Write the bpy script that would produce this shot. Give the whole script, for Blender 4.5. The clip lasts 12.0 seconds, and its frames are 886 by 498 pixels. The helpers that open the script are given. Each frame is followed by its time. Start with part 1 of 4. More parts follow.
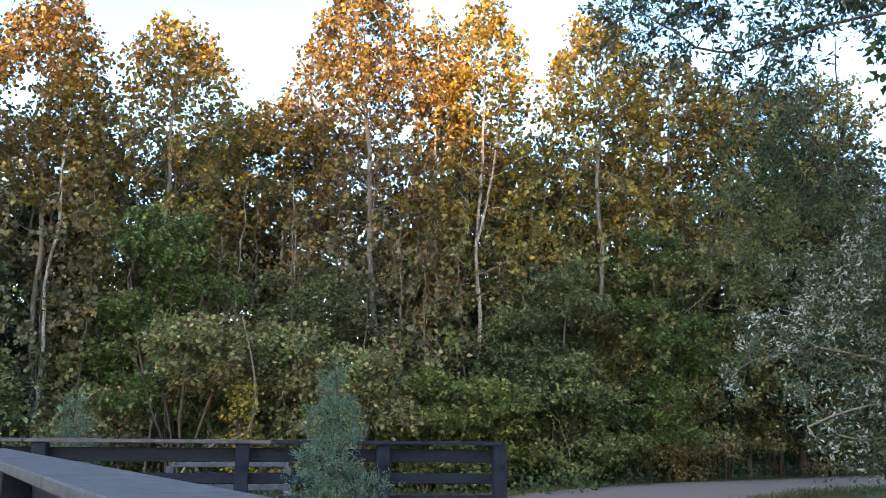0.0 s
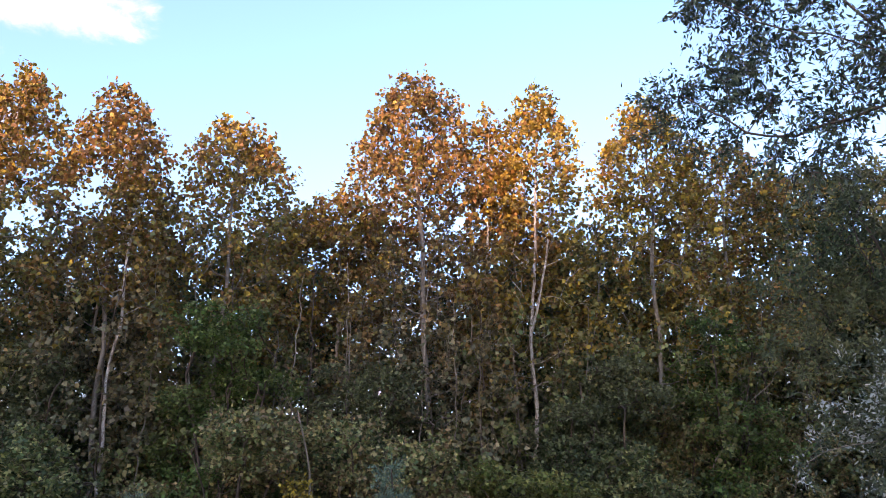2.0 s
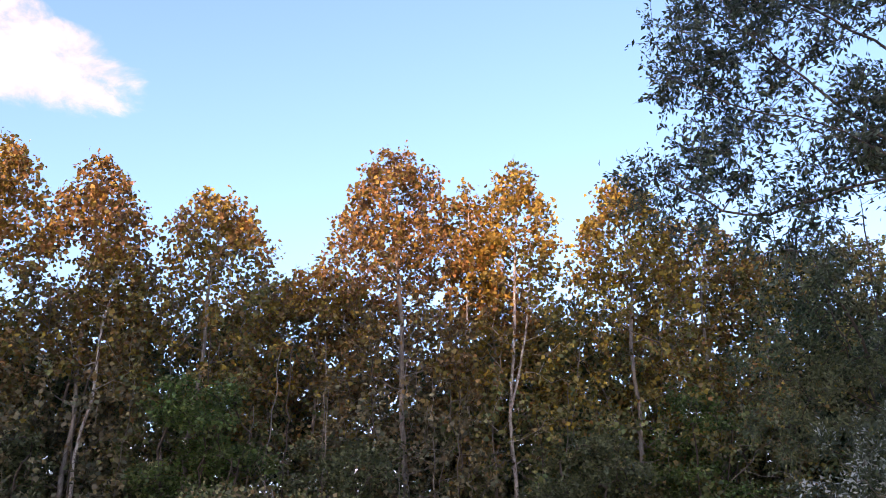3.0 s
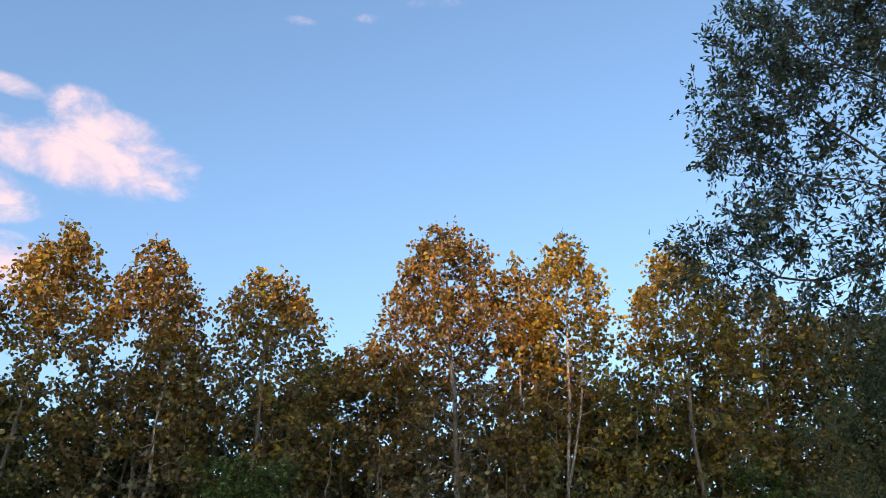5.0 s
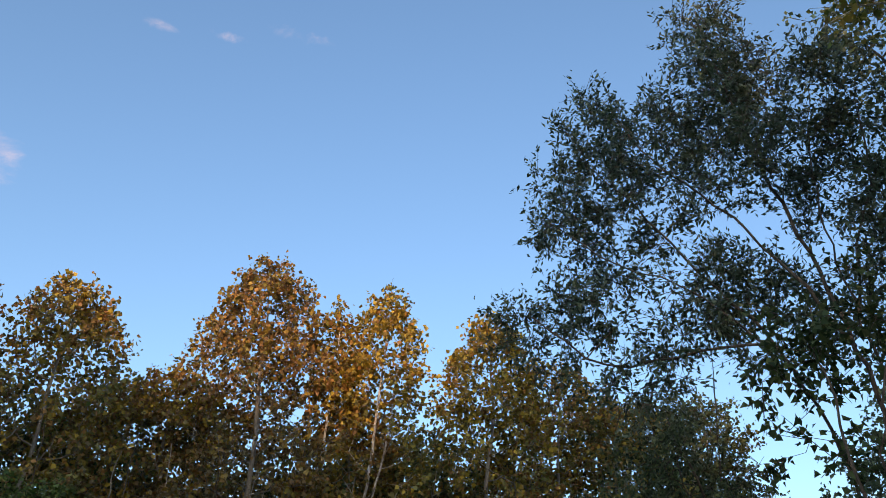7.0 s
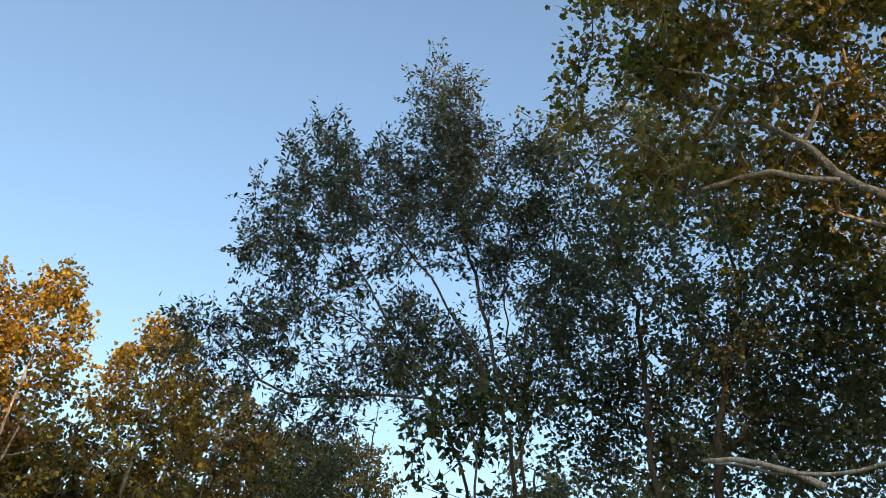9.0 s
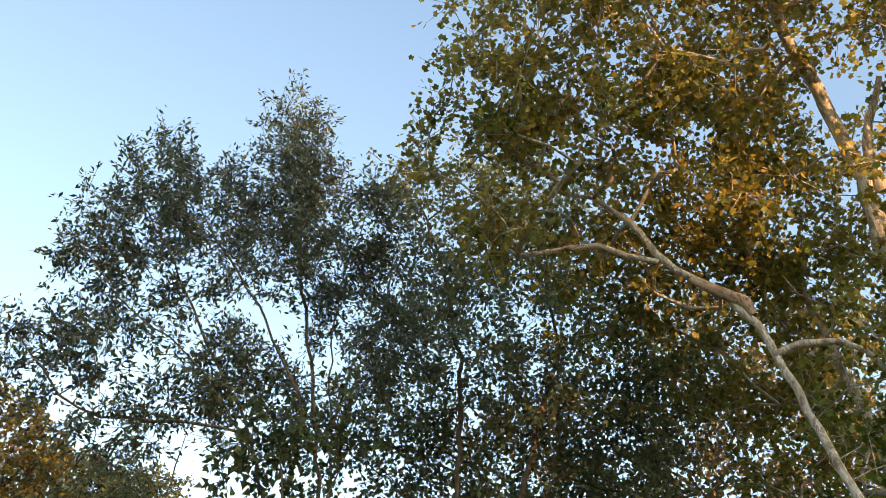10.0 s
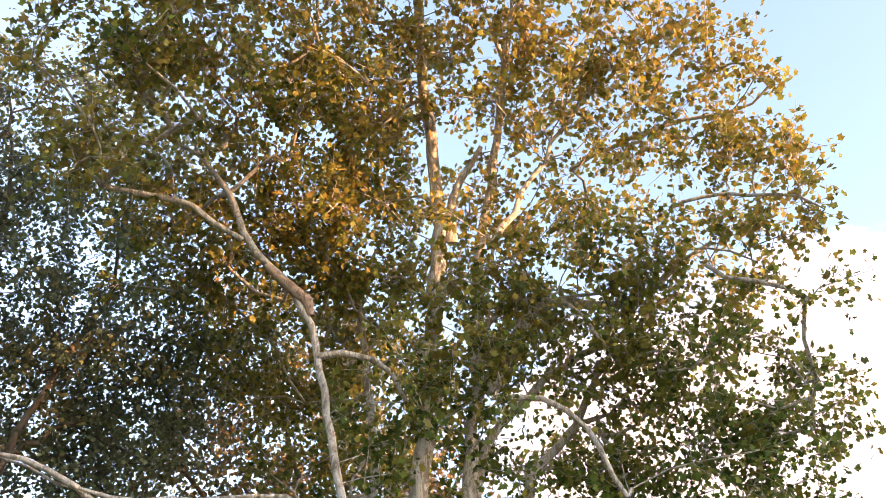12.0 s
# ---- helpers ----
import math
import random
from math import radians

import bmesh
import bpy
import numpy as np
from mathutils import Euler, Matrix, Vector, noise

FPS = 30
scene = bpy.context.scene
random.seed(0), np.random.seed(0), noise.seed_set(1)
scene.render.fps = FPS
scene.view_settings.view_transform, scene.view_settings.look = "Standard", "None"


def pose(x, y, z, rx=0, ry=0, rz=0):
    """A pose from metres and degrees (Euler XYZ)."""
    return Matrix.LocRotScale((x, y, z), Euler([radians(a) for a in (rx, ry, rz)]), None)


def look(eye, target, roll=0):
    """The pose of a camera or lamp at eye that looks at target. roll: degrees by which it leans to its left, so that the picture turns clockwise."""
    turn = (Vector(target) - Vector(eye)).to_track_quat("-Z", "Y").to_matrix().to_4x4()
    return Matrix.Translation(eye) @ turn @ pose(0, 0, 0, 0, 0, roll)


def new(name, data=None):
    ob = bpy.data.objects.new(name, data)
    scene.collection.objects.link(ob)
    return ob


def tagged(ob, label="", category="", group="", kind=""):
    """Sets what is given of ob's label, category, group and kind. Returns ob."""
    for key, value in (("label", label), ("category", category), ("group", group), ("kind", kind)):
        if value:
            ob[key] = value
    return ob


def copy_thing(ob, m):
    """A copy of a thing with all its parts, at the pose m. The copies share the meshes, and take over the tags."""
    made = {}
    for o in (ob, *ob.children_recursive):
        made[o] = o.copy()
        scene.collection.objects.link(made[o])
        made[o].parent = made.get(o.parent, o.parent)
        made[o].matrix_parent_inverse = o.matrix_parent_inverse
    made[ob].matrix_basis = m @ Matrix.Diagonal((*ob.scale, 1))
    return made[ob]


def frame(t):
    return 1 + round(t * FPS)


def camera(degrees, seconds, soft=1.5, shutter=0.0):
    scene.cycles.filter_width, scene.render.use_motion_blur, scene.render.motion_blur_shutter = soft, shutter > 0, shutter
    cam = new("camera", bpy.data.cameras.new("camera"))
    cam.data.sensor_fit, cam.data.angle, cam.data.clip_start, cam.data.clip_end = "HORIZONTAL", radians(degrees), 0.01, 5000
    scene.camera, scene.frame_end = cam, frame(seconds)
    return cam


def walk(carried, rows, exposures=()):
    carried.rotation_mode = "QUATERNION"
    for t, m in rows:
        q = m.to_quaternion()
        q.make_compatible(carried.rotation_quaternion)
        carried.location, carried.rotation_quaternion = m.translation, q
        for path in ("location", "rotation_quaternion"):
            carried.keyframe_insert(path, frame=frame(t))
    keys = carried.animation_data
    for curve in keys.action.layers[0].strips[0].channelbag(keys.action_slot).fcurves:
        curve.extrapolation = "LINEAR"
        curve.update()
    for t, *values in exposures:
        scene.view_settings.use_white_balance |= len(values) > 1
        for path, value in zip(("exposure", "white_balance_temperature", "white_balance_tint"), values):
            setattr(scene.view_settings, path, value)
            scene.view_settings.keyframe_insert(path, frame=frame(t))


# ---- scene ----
cam = camera(55.3, 12.0, 0.6)
PATH = [
    (0.0, 0, 0, 1.5, 103.00, -0.00, 0.00),
    (0.5, 0, 0, 1.5, 104.52, 0.03, 1.72),
    (1.0, 0, 0, 1.5, 106.32, -0.08, 2.98),
    (1.5, 0, 0, 1.5, 107.82, -0.04, 3.61),
    (2.0, 0, 0, 1.5, 109.12, -0.02, 3.76),
    (2.5, 0, 0, 1.5, 111.31, -0.03, 3.43),
    (3.0, 0, 0, 1.5, 114.16, 0.05, 2.30),
    (3.2, 0, 0, 1.5, 114.75, 0.06, 2.04),
    (4.8, 0, 0, 1.5, 119.12, 0.25, 5.70),
    (5.0, 0, 0, 1.5, 119.21, -0.11, 6.01),
    (5.5, 0, 0, 1.5, 119.61, -0.16, 6.12),
    (6.0, 0, 0, 1.5, 120.77, -0.31, 3.51),
    (6.5, 0, 0, 1.5, 121.84, -1.05, -2.32),
    (6.7, 0, 0, 1.5, 122.21, -1.54, -4.88),
    (8.3, 0, 0, 1.5, 124.15, -3.51, -22.44),
    (8.5, 0, 0, 1.5, 124.44, -3.52, -24.79),
    (9.0, 0, 0, 1.5, 125.46, -3.07, -32.92),
    (9.5, 0, 0, 1.5, 127.41, -2.82, -39.51),
    (10.0, 0, 0, 1.5, 128.84, -2.26, -46.14),
    (10.5, 0, 0, 1.5, 128.95, -0.86, -54.24),
    (11.0, 0, 0, 1.5, 129.60, -0.26, -61.44),
    (11.5, 0, 0, 1.5, 130.07, -0.63, -71.01),
    (12.0, 0, 0, 1.5, 127.93, -0.32, -79.53),
]
# stops, white balance and tint of the clip's own automatic exposure
EXPOSURES = [(0.0, 3.54, 6500, 18), (0.6, 3.36, 6450, 17), (1.0, 3.24, 6300, 20), (1.5, 3.08, 6350, 32), (3.2, 2.66, 6350, 40), (4.8, 2.17, 6700, 19), (6.7, 1.93, 6600, 17),
             (8.3, 1.94, 6700, 19), (9.2, 2.38, 7950, 17), (10.0, 2.96, 8900, 20), (11.0, 3.6, 8750, 33), (11.5, 3.84, 8700, 36), (12.0, 3.63, 8450, 33)]
walk(cam, [(r[0], pose(*r[1:])) for r in PATH], EXPOSURES)

# ---- sky, clouds and the low evening sun behind the viewer ----
SUN_EL, SUN_AZ = 5.5, 198.0      # azimuth clockwise from +y
SKY_STRENGTH, SUN_STRENGTH = 0.13, 1.2
world = bpy.data.worlds.new("evening_sky")
scene.world = world
world.use_nodes = True


class Nodes:
    """Short hand for building node trees."""

    def __init__(self, tree):
        self.tree = tree
        tree.nodes.clear()

    def add(self, kind, links=None, **props):
        n = self.tree.nodes.new(kind)
        for k, v in props.items():
            setattr(n, k, v)
        for k, v in (links or {}).items():
            if isinstance(v, bpy.types.NodeSocket):
                self.tree.links.new(v, n.inputs[k])
            else:
                n.inputs[k].default_value = v
        return n

    def math(self, op, a, b=0.0, c=0.0):
        return self.add("ShaderNodeMath", {0: a, 1: b, 2: c}, operation=op).outputs[0]

    def ramp(self, fac, stops, mode="LINEAR"):
        n = self.add("ShaderNodeValToRGB", {0: fac})
        n.color_ramp.interpolation = mode
        els = n.color_ramp.elements
        while len(els) < len(stops):
            els.new(0.5)
        for e, (p, c) in zip(els, stops):
            e.position = p
            e.color = (*c, 1) if len(c) == 3 else c
        return n.outputs[0]

    def mix(self, fac, a, b, blend="MIX"):
        n = self.add("ShaderNodeMix", data_type="RGBA", blend_type=blend)
        for i, v in ((0, fac), (6, a), (7, b)):
            if isinstance(v, bpy.types.NodeSocket):
                self.tree.links.new(v, n.inputs[i])
            else:
                n.inputs[i].default_value = (*v, 1) if isinstance(v, tuple) and len(v) == 3 else v
        return n.outputs[2]


def build_sky():
    n = Nodes(world.node_tree)
    sky = n.add("ShaderNodeTexSky", sky_type="NISHITA", sun_disc=False, sun_elevation=radians(SUN_EL),
                sun_rotation=radians(SUN_AZ), altitude=100, air_density=1.0, dust_density=1.0, ozone_density=2.3)
    way = n.add("ShaderNodeTexCoord").outputs["Generated"]
    xyz = n.add("ShaderNodeSeparateXYZ", {0: way})
    az = n.math("MULTIPLY", n.math("ARCTAN2", xyz.outputs[0], xyz.outputs[1]), 180 / math.pi)
    el = n.math("MULTIPLY", n.math("ARCSINE", xyz.outputs[2]), 180 / math.pi)
    stretch = n.add("ShaderNodeMapping", {0: way, 3: (1.0, 1.0, 1.6)}).outputs[0]
    puff = n.add("ShaderNodeTexNoise", {"Vector": stretch, "Scale": 15.0, "Detail": 12.0, "Roughness": 0.62, "Distortion": 0.35}).outputs[0]
    total = None
    # centre azimuth, centre elevation, half width, half height, thickness
    for a, e, w, h, k in ((-34.6, 31.9, 10.6, 2.4, 0.95), (-29.2, 33.3, 4.6, 1.3, 0.85), (-34.7, 35.3, 2.9, 1.4, 0.80), (-32.1, 34.3, 5.1, 1.5, 0.85), (-39.5, 35.2, 3.5, 0.8, 0.70), (-39.9, 33.1, 2.3, 0.8, 0.60), (-28.4, 31.7, 2.0, 0.8, 0.70), (-36.7, 25.0, 3.8, 1.9, 0.85), (-40.9, 28.8, 6.6, 2.3, 0.90), (-13.2, 44.2, 2.3, 0.5, 0.30), (-18.7, 43.5, 2.1, 0.5, 0.24), (-6.8, 45.5, 3.7, 0.7, 0.24),
                          (104.0, 25.0, 24.0, 11.5, 1.25), (5.0, 9.0, 60.0, 8.0, 0.5), (180.0, 14.0, 50.0, 12.0, 0.7)):
        u = n.math("DIVIDE", n.math("SUBTRACT", az, a), w)
        v = n.math("DIVIDE", n.math("SUBTRACT", el, e), h)
        d = n.math("ADD", n.math("MULTIPLY", u, u), n.math("MULTIPLY", v, v))
        m = n.math("MULTIPLY", n.math("MAXIMUM", n.math("SUBTRACT", 1.0, d), 0.0), k)
        total = m if total is None else n.math("MAXIMUM", total, m)
    cover = n.math("ADD", n.math("MULTIPLY", n.math("SUBTRACT", puff, 0.5), 2.0), n.math("MULTIPLY", total, 1.05))
    cover = n.math("MULTIPLY", cover, n.math("GREATER_THAN", total, 0.001))
    mask = n.add("ShaderNodeMapRange", {0: cover, 1: 0.1, 2: 1.0}, interpolation_type="SMOOTHSTEP").outputs[0]
    mask = n.math("MULTIPLY", mask, n.add("ShaderNodeMapRange", {0: total, 1: 0.0, 2: 0.2}, interpolation_type="SMOOTHSTEP").outputs[0])
    shade = n.ramp(puff, [(0.38, (1.25, 1.2, 1.55)), (0.6, (1.95, 1.55, 1.55))])
    colour = n.mix(n.math("MULTIPLY", mask, 0.9), sky.outputs[0], shade)
    back = n.add("ShaderNodeBackground", {0: colour, 1: SKY_STRENGTH})
    out = n.add("ShaderNodeOutputWorld")
    world.node_tree.links.new(back.outputs[0], out.inputs[0])


build_sky()
sun = new("sun", bpy.data.lights.new("sun", "SUN"))
sun.data.energy, sun.data.angle, sun.data.color = SUN_STRENGTH, radians(0.5), (1.0, 0.65, 0.38)
_a, _e = radians(SUN_AZ), radians(SUN_EL)
sun.matrix_world = look((0, 0, 30), (-math.sin(_a) * math.cos(_e), -math.cos(_a) * math.cos(_e), 30 - math.sin(_e)))


# ---- materials ----
def material(name):
    m = bpy.data.materials.new(name)
    m.use_nodes = True
    return m, Nodes(m.node_tree)


def finish(m, n, shader):
    out = n.add("ShaderNodeOutputMaterial")
    m.node_tree.links.new(shader, out.inputs[0])
    return m


def leaf_material(name, fresh, turned, patch=0.5, through_light=0.28, under=None, rough=0.5, turn_from=None, soft=0.13):
    """Leaves: every blade its own tint, out of two ramps that a slow noise mixes; autumn colour comes in from the top of the crown (turn_from, in metres);
    light passes through the blade."""
    m, n = material(name)
    rnd = n.math("FRACT", n.math("ADD", n.add("ShaderNodeNewGeometry").outputs["Random Per Island"], n.add("ShaderNodeObjectInfo").outputs["Random"]))
    place = n.add("ShaderNodeTexCoord").outputs["Object"]
    slow = n.add("ShaderNodeTexNoise", {"Vector": place, "Scale": 0.45, "Detail": 3.0, "Roughness": 0.6}).outputs[0]
    fine = n.add("ShaderNodeTexNoise", {"Vector": place, "Scale": 55.0, "Detail": 2.0}).outputs[0]
    k = len(fresh)
    a = n.ramp(rnd, [(i / k, c) for i, c in enumerate(fresh)], "CONSTANT")
    k = len(turned)
    b = n.ramp(rnd, [(i / k, c) for i, c in enumerate(turned)], "CONSTANT")
    if turn_from:
        high = n.add("ShaderNodeMapRange", {0: n.add("ShaderNodeSeparateXYZ", {0: place}).outputs[2], 1: turn_from, 2: turn_from + 7.0, 3: -0.22, 4: 0.22}).outputs[0]
        slow = n.math("ADD", slow, high)
        slow = n.math("ADD", slow, n.math("MULTIPLY", n.math("SUBTRACT", n.math("FRACT", n.math("MULTIPLY", rnd, 91.7)), 0.5), 0.25))
    fac = n.add("ShaderNodeMapRange", {0: slow, 1: patch - soft, 2: patch + soft}).outputs[0]
    col = n.mix(fac, a, b)
    col = n.mix(0.5, col, n.ramp(fine, [(0.3, (0.72, 0.68, 0.6)), (0.6, (1.0, 1.0, 1.0))]), "MULTIPLY")
    own = n.math("FRACT", n.math("MULTIPLY", rnd, 53.3))
    col = n.mix(1.0, col, n.ramp(own, [(0.0, (0.5, 0.5, 0.5)), (0.5, (1.0, 1.0, 1.0)), (1.0, (1.5, 1.5, 1.5))]), "MULTIPLY")
    if under:
        tuft = n.add("ShaderNodeTexNoise", {"Vector": place, "Scale": 2.4, "Detail": 2.0}).outputs[0]
        flip = n.math("GREATER_THAN", n.math("ADD", tuft, n.math("MULTIPLY", n.math("FRACT", n.math("MULTIPLY", rnd, 37.0)), 0.3)), 0.74)
        col = n.mix(flip, col, under)
    skin = n.add("ShaderNodeBsdfPrincipled", {"Base Color": col, "Roughness": rough, "Specular IOR Level": 0.3})
    glow = n.add("ShaderNodeBsdfTranslucent", {0: col})
    both = n.add("ShaderNodeMixShader", {0: through_light, 1: skin.outputs[0], 2: glow.outputs[0]})
    return finish(m, n, both.outputs[0])


def bark_material(name, tones, scale=3.0, flake=0.0, rough=0.85):
    m, n = material(name)
    place = n.add("ShaderNodeTexCoord").outputs["Object"]
    long = n.add("ShaderNodeMapping", {0: place, 3: (1.0, 1.0, 0.35)}).outputs[0]
    big = n.add("ShaderNodeTexNoise", {"Vector": long, "Scale": scale, "Detail": 6.0, "Roughness": 0.65, "Distortion": 0.6}).outputs[0]
    fine = n.add("ShaderNodeTexNoise", {"Vector": long, "Scale": scale * 14, "Detail": 4.0}).outputs[0]
    k = len(tones)
    col = n.ramp(big, [(0.3 + 0.4 * i / max(1, k - 1), c) for i, c in enumerate(tones)], "CONSTANT" if flake else "LINEAR")
    col = n.mix(0.6, col, n.ramp(fine, [(0.3, (0.5, 0.47, 0.42)), (0.65, (1, 1, 1))]), "MULTIPLY")
    bump = n.add("ShaderNodeBump", {"Height": n.math("ADD", fine, n.math("MULTIPLY", big, 1.5)), "Strength": 0.6, "Distance": 0.02})
    skin = n.add("ShaderNodeBsdfPrincipled", {"Base Color": col, "Roughness": rough, "Normal": bump.outputs[0], "Specular IOR Level": 0.25})
    return finish(m, n, skin.outputs[0])


def wood_material(name, dark, light):
    """Weathered boards: long grain, blotches, and a tint of its own for each board."""
    m, n = material(name)
    place = n.add("ShaderNodeTexCoord").outputs["Object"]
    own = n.add("ShaderNodeObjectInfo").outputs["Random"]
    grain_place = n.add("ShaderNodeMapping", {0: place, 3: (0.6, 14.0, 14.0)}).outputs[0]
    grain = n.add("ShaderNodeTexNoise", {"Vector": grain_place, "Scale": 6.0, "Detail": 7.0, "Roughness": 0.7}).outputs[0]
    blot = n.add("ShaderNodeTexNoise", {"Vector": place, "Scale": 3.5, "Detail": 5.0, "Roughness": 0.65}).outputs[0]
    col = n.mix(n.math("ADD", n.math("MULTIPLY", grain, 0.55), n.math("MULTIPLY", blot, 0.45)), dark, light)
    col = n.mix(n.add("ShaderNodeMapRange", {0: blot, 1: 0.58, 2: 0.72}).outputs[0], col, tuple(0.55 * c for c in dark))
    spot = n.add("ShaderNodeTexNoise", {"Vector": place, "Scale": 24.0, "Detail": 6.0, "Roughness": 0.75}).outputs[0]
    col = n.mix(0.8, col, n.ramp(spot, [(0.34, (0.55, 0.52, 0.5)), (0.5, (1.0, 1.0, 1.0)), (0.66, (1.4, 1.4, 1.36))]), "MULTIPLY")
    col = n.mix(n.math("MULTIPLY", own, 0.35), col, tuple(0.6 * c for c in light))
    bump = n.add("ShaderNodeBump", {"Height": grain, "Strength": 0.5, "Distance": 0.006})
    skin = n.add("ShaderNodeBsdfPrincipled", {"Base Color": col, "Roughness": 0.8, "Normal": bump.outputs[0], "Specular IOR Level": 0.3})
    return finish(m, n, skin.outputs[0])


def ground_material():
    m, n = material("meadow_floor")
    place = n.add("ShaderNodeTexCoord").outputs["Object"]
    slow = n.add("ShaderNodeTexNoise", {"Vector": place, "Scale": 0.35, "Detail": 5.0}).outputs[0]
    fine = n.add("ShaderNodeTexNoise", {"Vector": place, "Scale": 22.0, "Detail": 6.0, "Roughness": 0.7}).outputs[0]
    a = n.ramp(fine, [(0.3, (0.02, 0.03, 0.01)), (0.7, (0.09, 0.12, 0.035))])
    b = n.ramp(fine, [(0.3, (0.04, 0.028, 0.015)), (0.7, (0.14, 0.1, 0.05))])
    col = n.mix(n.add("ShaderNodeMapRange", {0: slow, 1: 0.45, 2: 0.6}).outputs[0], a, b)
    bump = n.add("ShaderNodeBump", {"Height": fine, "Strength": 0.8, "Distance": 0.05})
    skin = n.add("ShaderNodeBsdfPrincipled", {"Base Color": col, "Roughness": 0.95, "Normal": bump.outputs[0]})
    return finish(m, n, skin.outputs[0])


def asphalt_material():
    m, n = material("pale_worn_asphalt")
    place = n.add("ShaderNodeTexCoord").outputs["Object"]
    slow = n.add("ShaderNodeTexNoise", {"Vector": place, "Scale": 0.5, "Detail": 5.0}).outputs[0]
    fine = n.add("ShaderNodeTexNoise", {"Vector": place, "Scale": 70.0, "Detail": 5.0, "Roughness": 0.8}).outputs[0]
    col = n.mix(n.math("ADD", n.math("MULTIPLY", slow, 0.5), n.math("MULTIPLY", fine, 0.5)), (0.19, 0.125, 0.098), (0.34, 0.235, 0.19))
    bump = n.add("ShaderNodeBump", {"Height": fine, "Strength": 0.5, "Distance": 0.01})
    skin = n.add("ShaderNodeBsdfPrincipled", {"Base Color": col, "Roughness": 0.9, "Normal": bump.outputs[0]})
    return finish(m, n, skin.outputs[0])


GREEN = [(0.12, 0.17, 0.056), (0.18, 0.215, 0.072), (0.25, 0.27, 0.095), (0.075, 0.108, 0.043), (0.3, 0.285, 0.12)]
SAGE = [(0.178, 0.19, 0.1), (0.258, 0.232, 0.12), (0.115, 0.125, 0.066), (0.32, 0.27, 0.135), (0.2, 0.165, 0.09)]
OLIVE = [(0.23, 0.2, 0.048), (0.16, 0.16, 0.04), (0.3, 0.23, 0.05), (0.1, 0.11, 0.032), (0.27, 0.17, 0.048)]
GOLD = [(0.4, 0.28, 0.036), (0.31, 0.205, 0.034), (0.22, 0.175, 0.036), (0.46, 0.32, 0.04), (0.28, 0.14, 0.032)]
BROWN = [(0.26, 0.135, 0.045), (0.32, 0.175, 0.05), (0.17, 0.1, 0.04), (0.36, 0.225, 0.055), (0.21, 0.16, 0.05)]
M_LEAF_GOLD = leaf_material("golden_plane_leaf", GREEN, GOLD, 0.5, turn_from=3.4)
M_LEAF_BROWN = leaf_material("browning_plane_leaf", SAGE, BROWN[:3] + GOLD[1:3], 0.5, turn_from=3.8)
M_LEAF_OLIVE = leaf_material("olive_plane_leaf", GREEN, OLIVE, 0.5, turn_from=4.0)
M_LEAF_MIXED = leaf_material("mixed_plane_leaf", GREEN[:3] + SAGE[:2], GOLD[:3] + BROWN[:2], 0.5, turn_from=3.6)
M_LEAF_BIG = leaf_material("green_and_gold_plane_leaf", [(0.11, 0.18, 0.034), (0.17, 0.225, 0.042), (0.26, 0.245, 0.05), (0.08, 0.13, 0.03)],
                           [(0.39, 0.29, 0.055), (0.27, 0.25, 0.05), (0.33, 0.22, 0.054), (0.21, 0.215, 0.043)], 0.44, 0.5, turn_from=6.0)
M_LEAF_SHRUB = leaf_material("yellow_green_shrub_leaf", [(0.21, 0.265, 0.09), (0.31, 0.32, 0.12), (0.14, 0.195, 0.072), (0.39, 0.33, 0.13), (0.275, 0.22, 0.105)],
                             [(0.25, 0.2, 0.09), (0.31, 0.23, 0.1), (0.15, 0.165, 0.07), (0.34, 0.2, 0.09)], 0.52)
M_LEAF_FRESH = leaf_material("fresh_green_shrub_leaf", [(0.1, 0.19, 0.04), (0.14, 0.24, 0.05), (0.07, 0.13, 0.035), (0.2, 0.26, 0.07)],
                             [(0.12, 0.17, 0.045), (0.18, 0.2, 0.06), (0.08, 0.12, 0.035)], 0.5, 0.32)
M_LEAF_LIME = leaf_material("yellow_green_bright_leaf", [(0.19, 0.25, 0.06), (0.25, 0.28, 0.075), (0.14, 0.19, 0.05), (0.28, 0.26, 0.075)], [(0.22, 0.19, 0.06), (0.26, 0.24, 0.07), (0.15, 0.18, 0.06)], 0.55, 0.34)
M_LEAF_YELLOW = leaf_material("yellow_autumn_leaf", [(0.48, 0.38, 0.05), (0.4, 0.29, 0.045), (0.52, 0.44, 0.07)], [(0.36, 0.3, 0.06), (0.44, 0.33, 0.05)], 0.5, 0.34)
M_LEAF_DARK = leaf_material("dark_green_leaf", [(0.056, 0.095, 0.038), (0.084, 0.123, 0.042), (0.042, 0.076, 0.034)], [(0.095, 0.109, 0.038), (0.064, 0.098, 0.038)], 0.5, rough=0.7)
M_LEAF_GREY = leaf_material("grey_green_narrow_leaf", [(0.078, 0.111, 0.058), (0.058, 0.085, 0.046), (0.104, 0.130, 0.072)],
                            [(0.091, 0.104, 0.046), (0.130, 0.143, 0.078), (0.065, 0.091, 0.046)], 0.5, 0.3, (0.143, 0.182, 0.117))
M_LEAF_DULL = leaf_material("dull_green_narrow_leaf", [(0.105, 0.145, 0.06), (0.15, 0.18, 0.075), (0.075, 0.11, 0.05)], [(0.18, 0.19, 0.078), (0.13, 0.14, 0.06)], 0.5, 0.3)
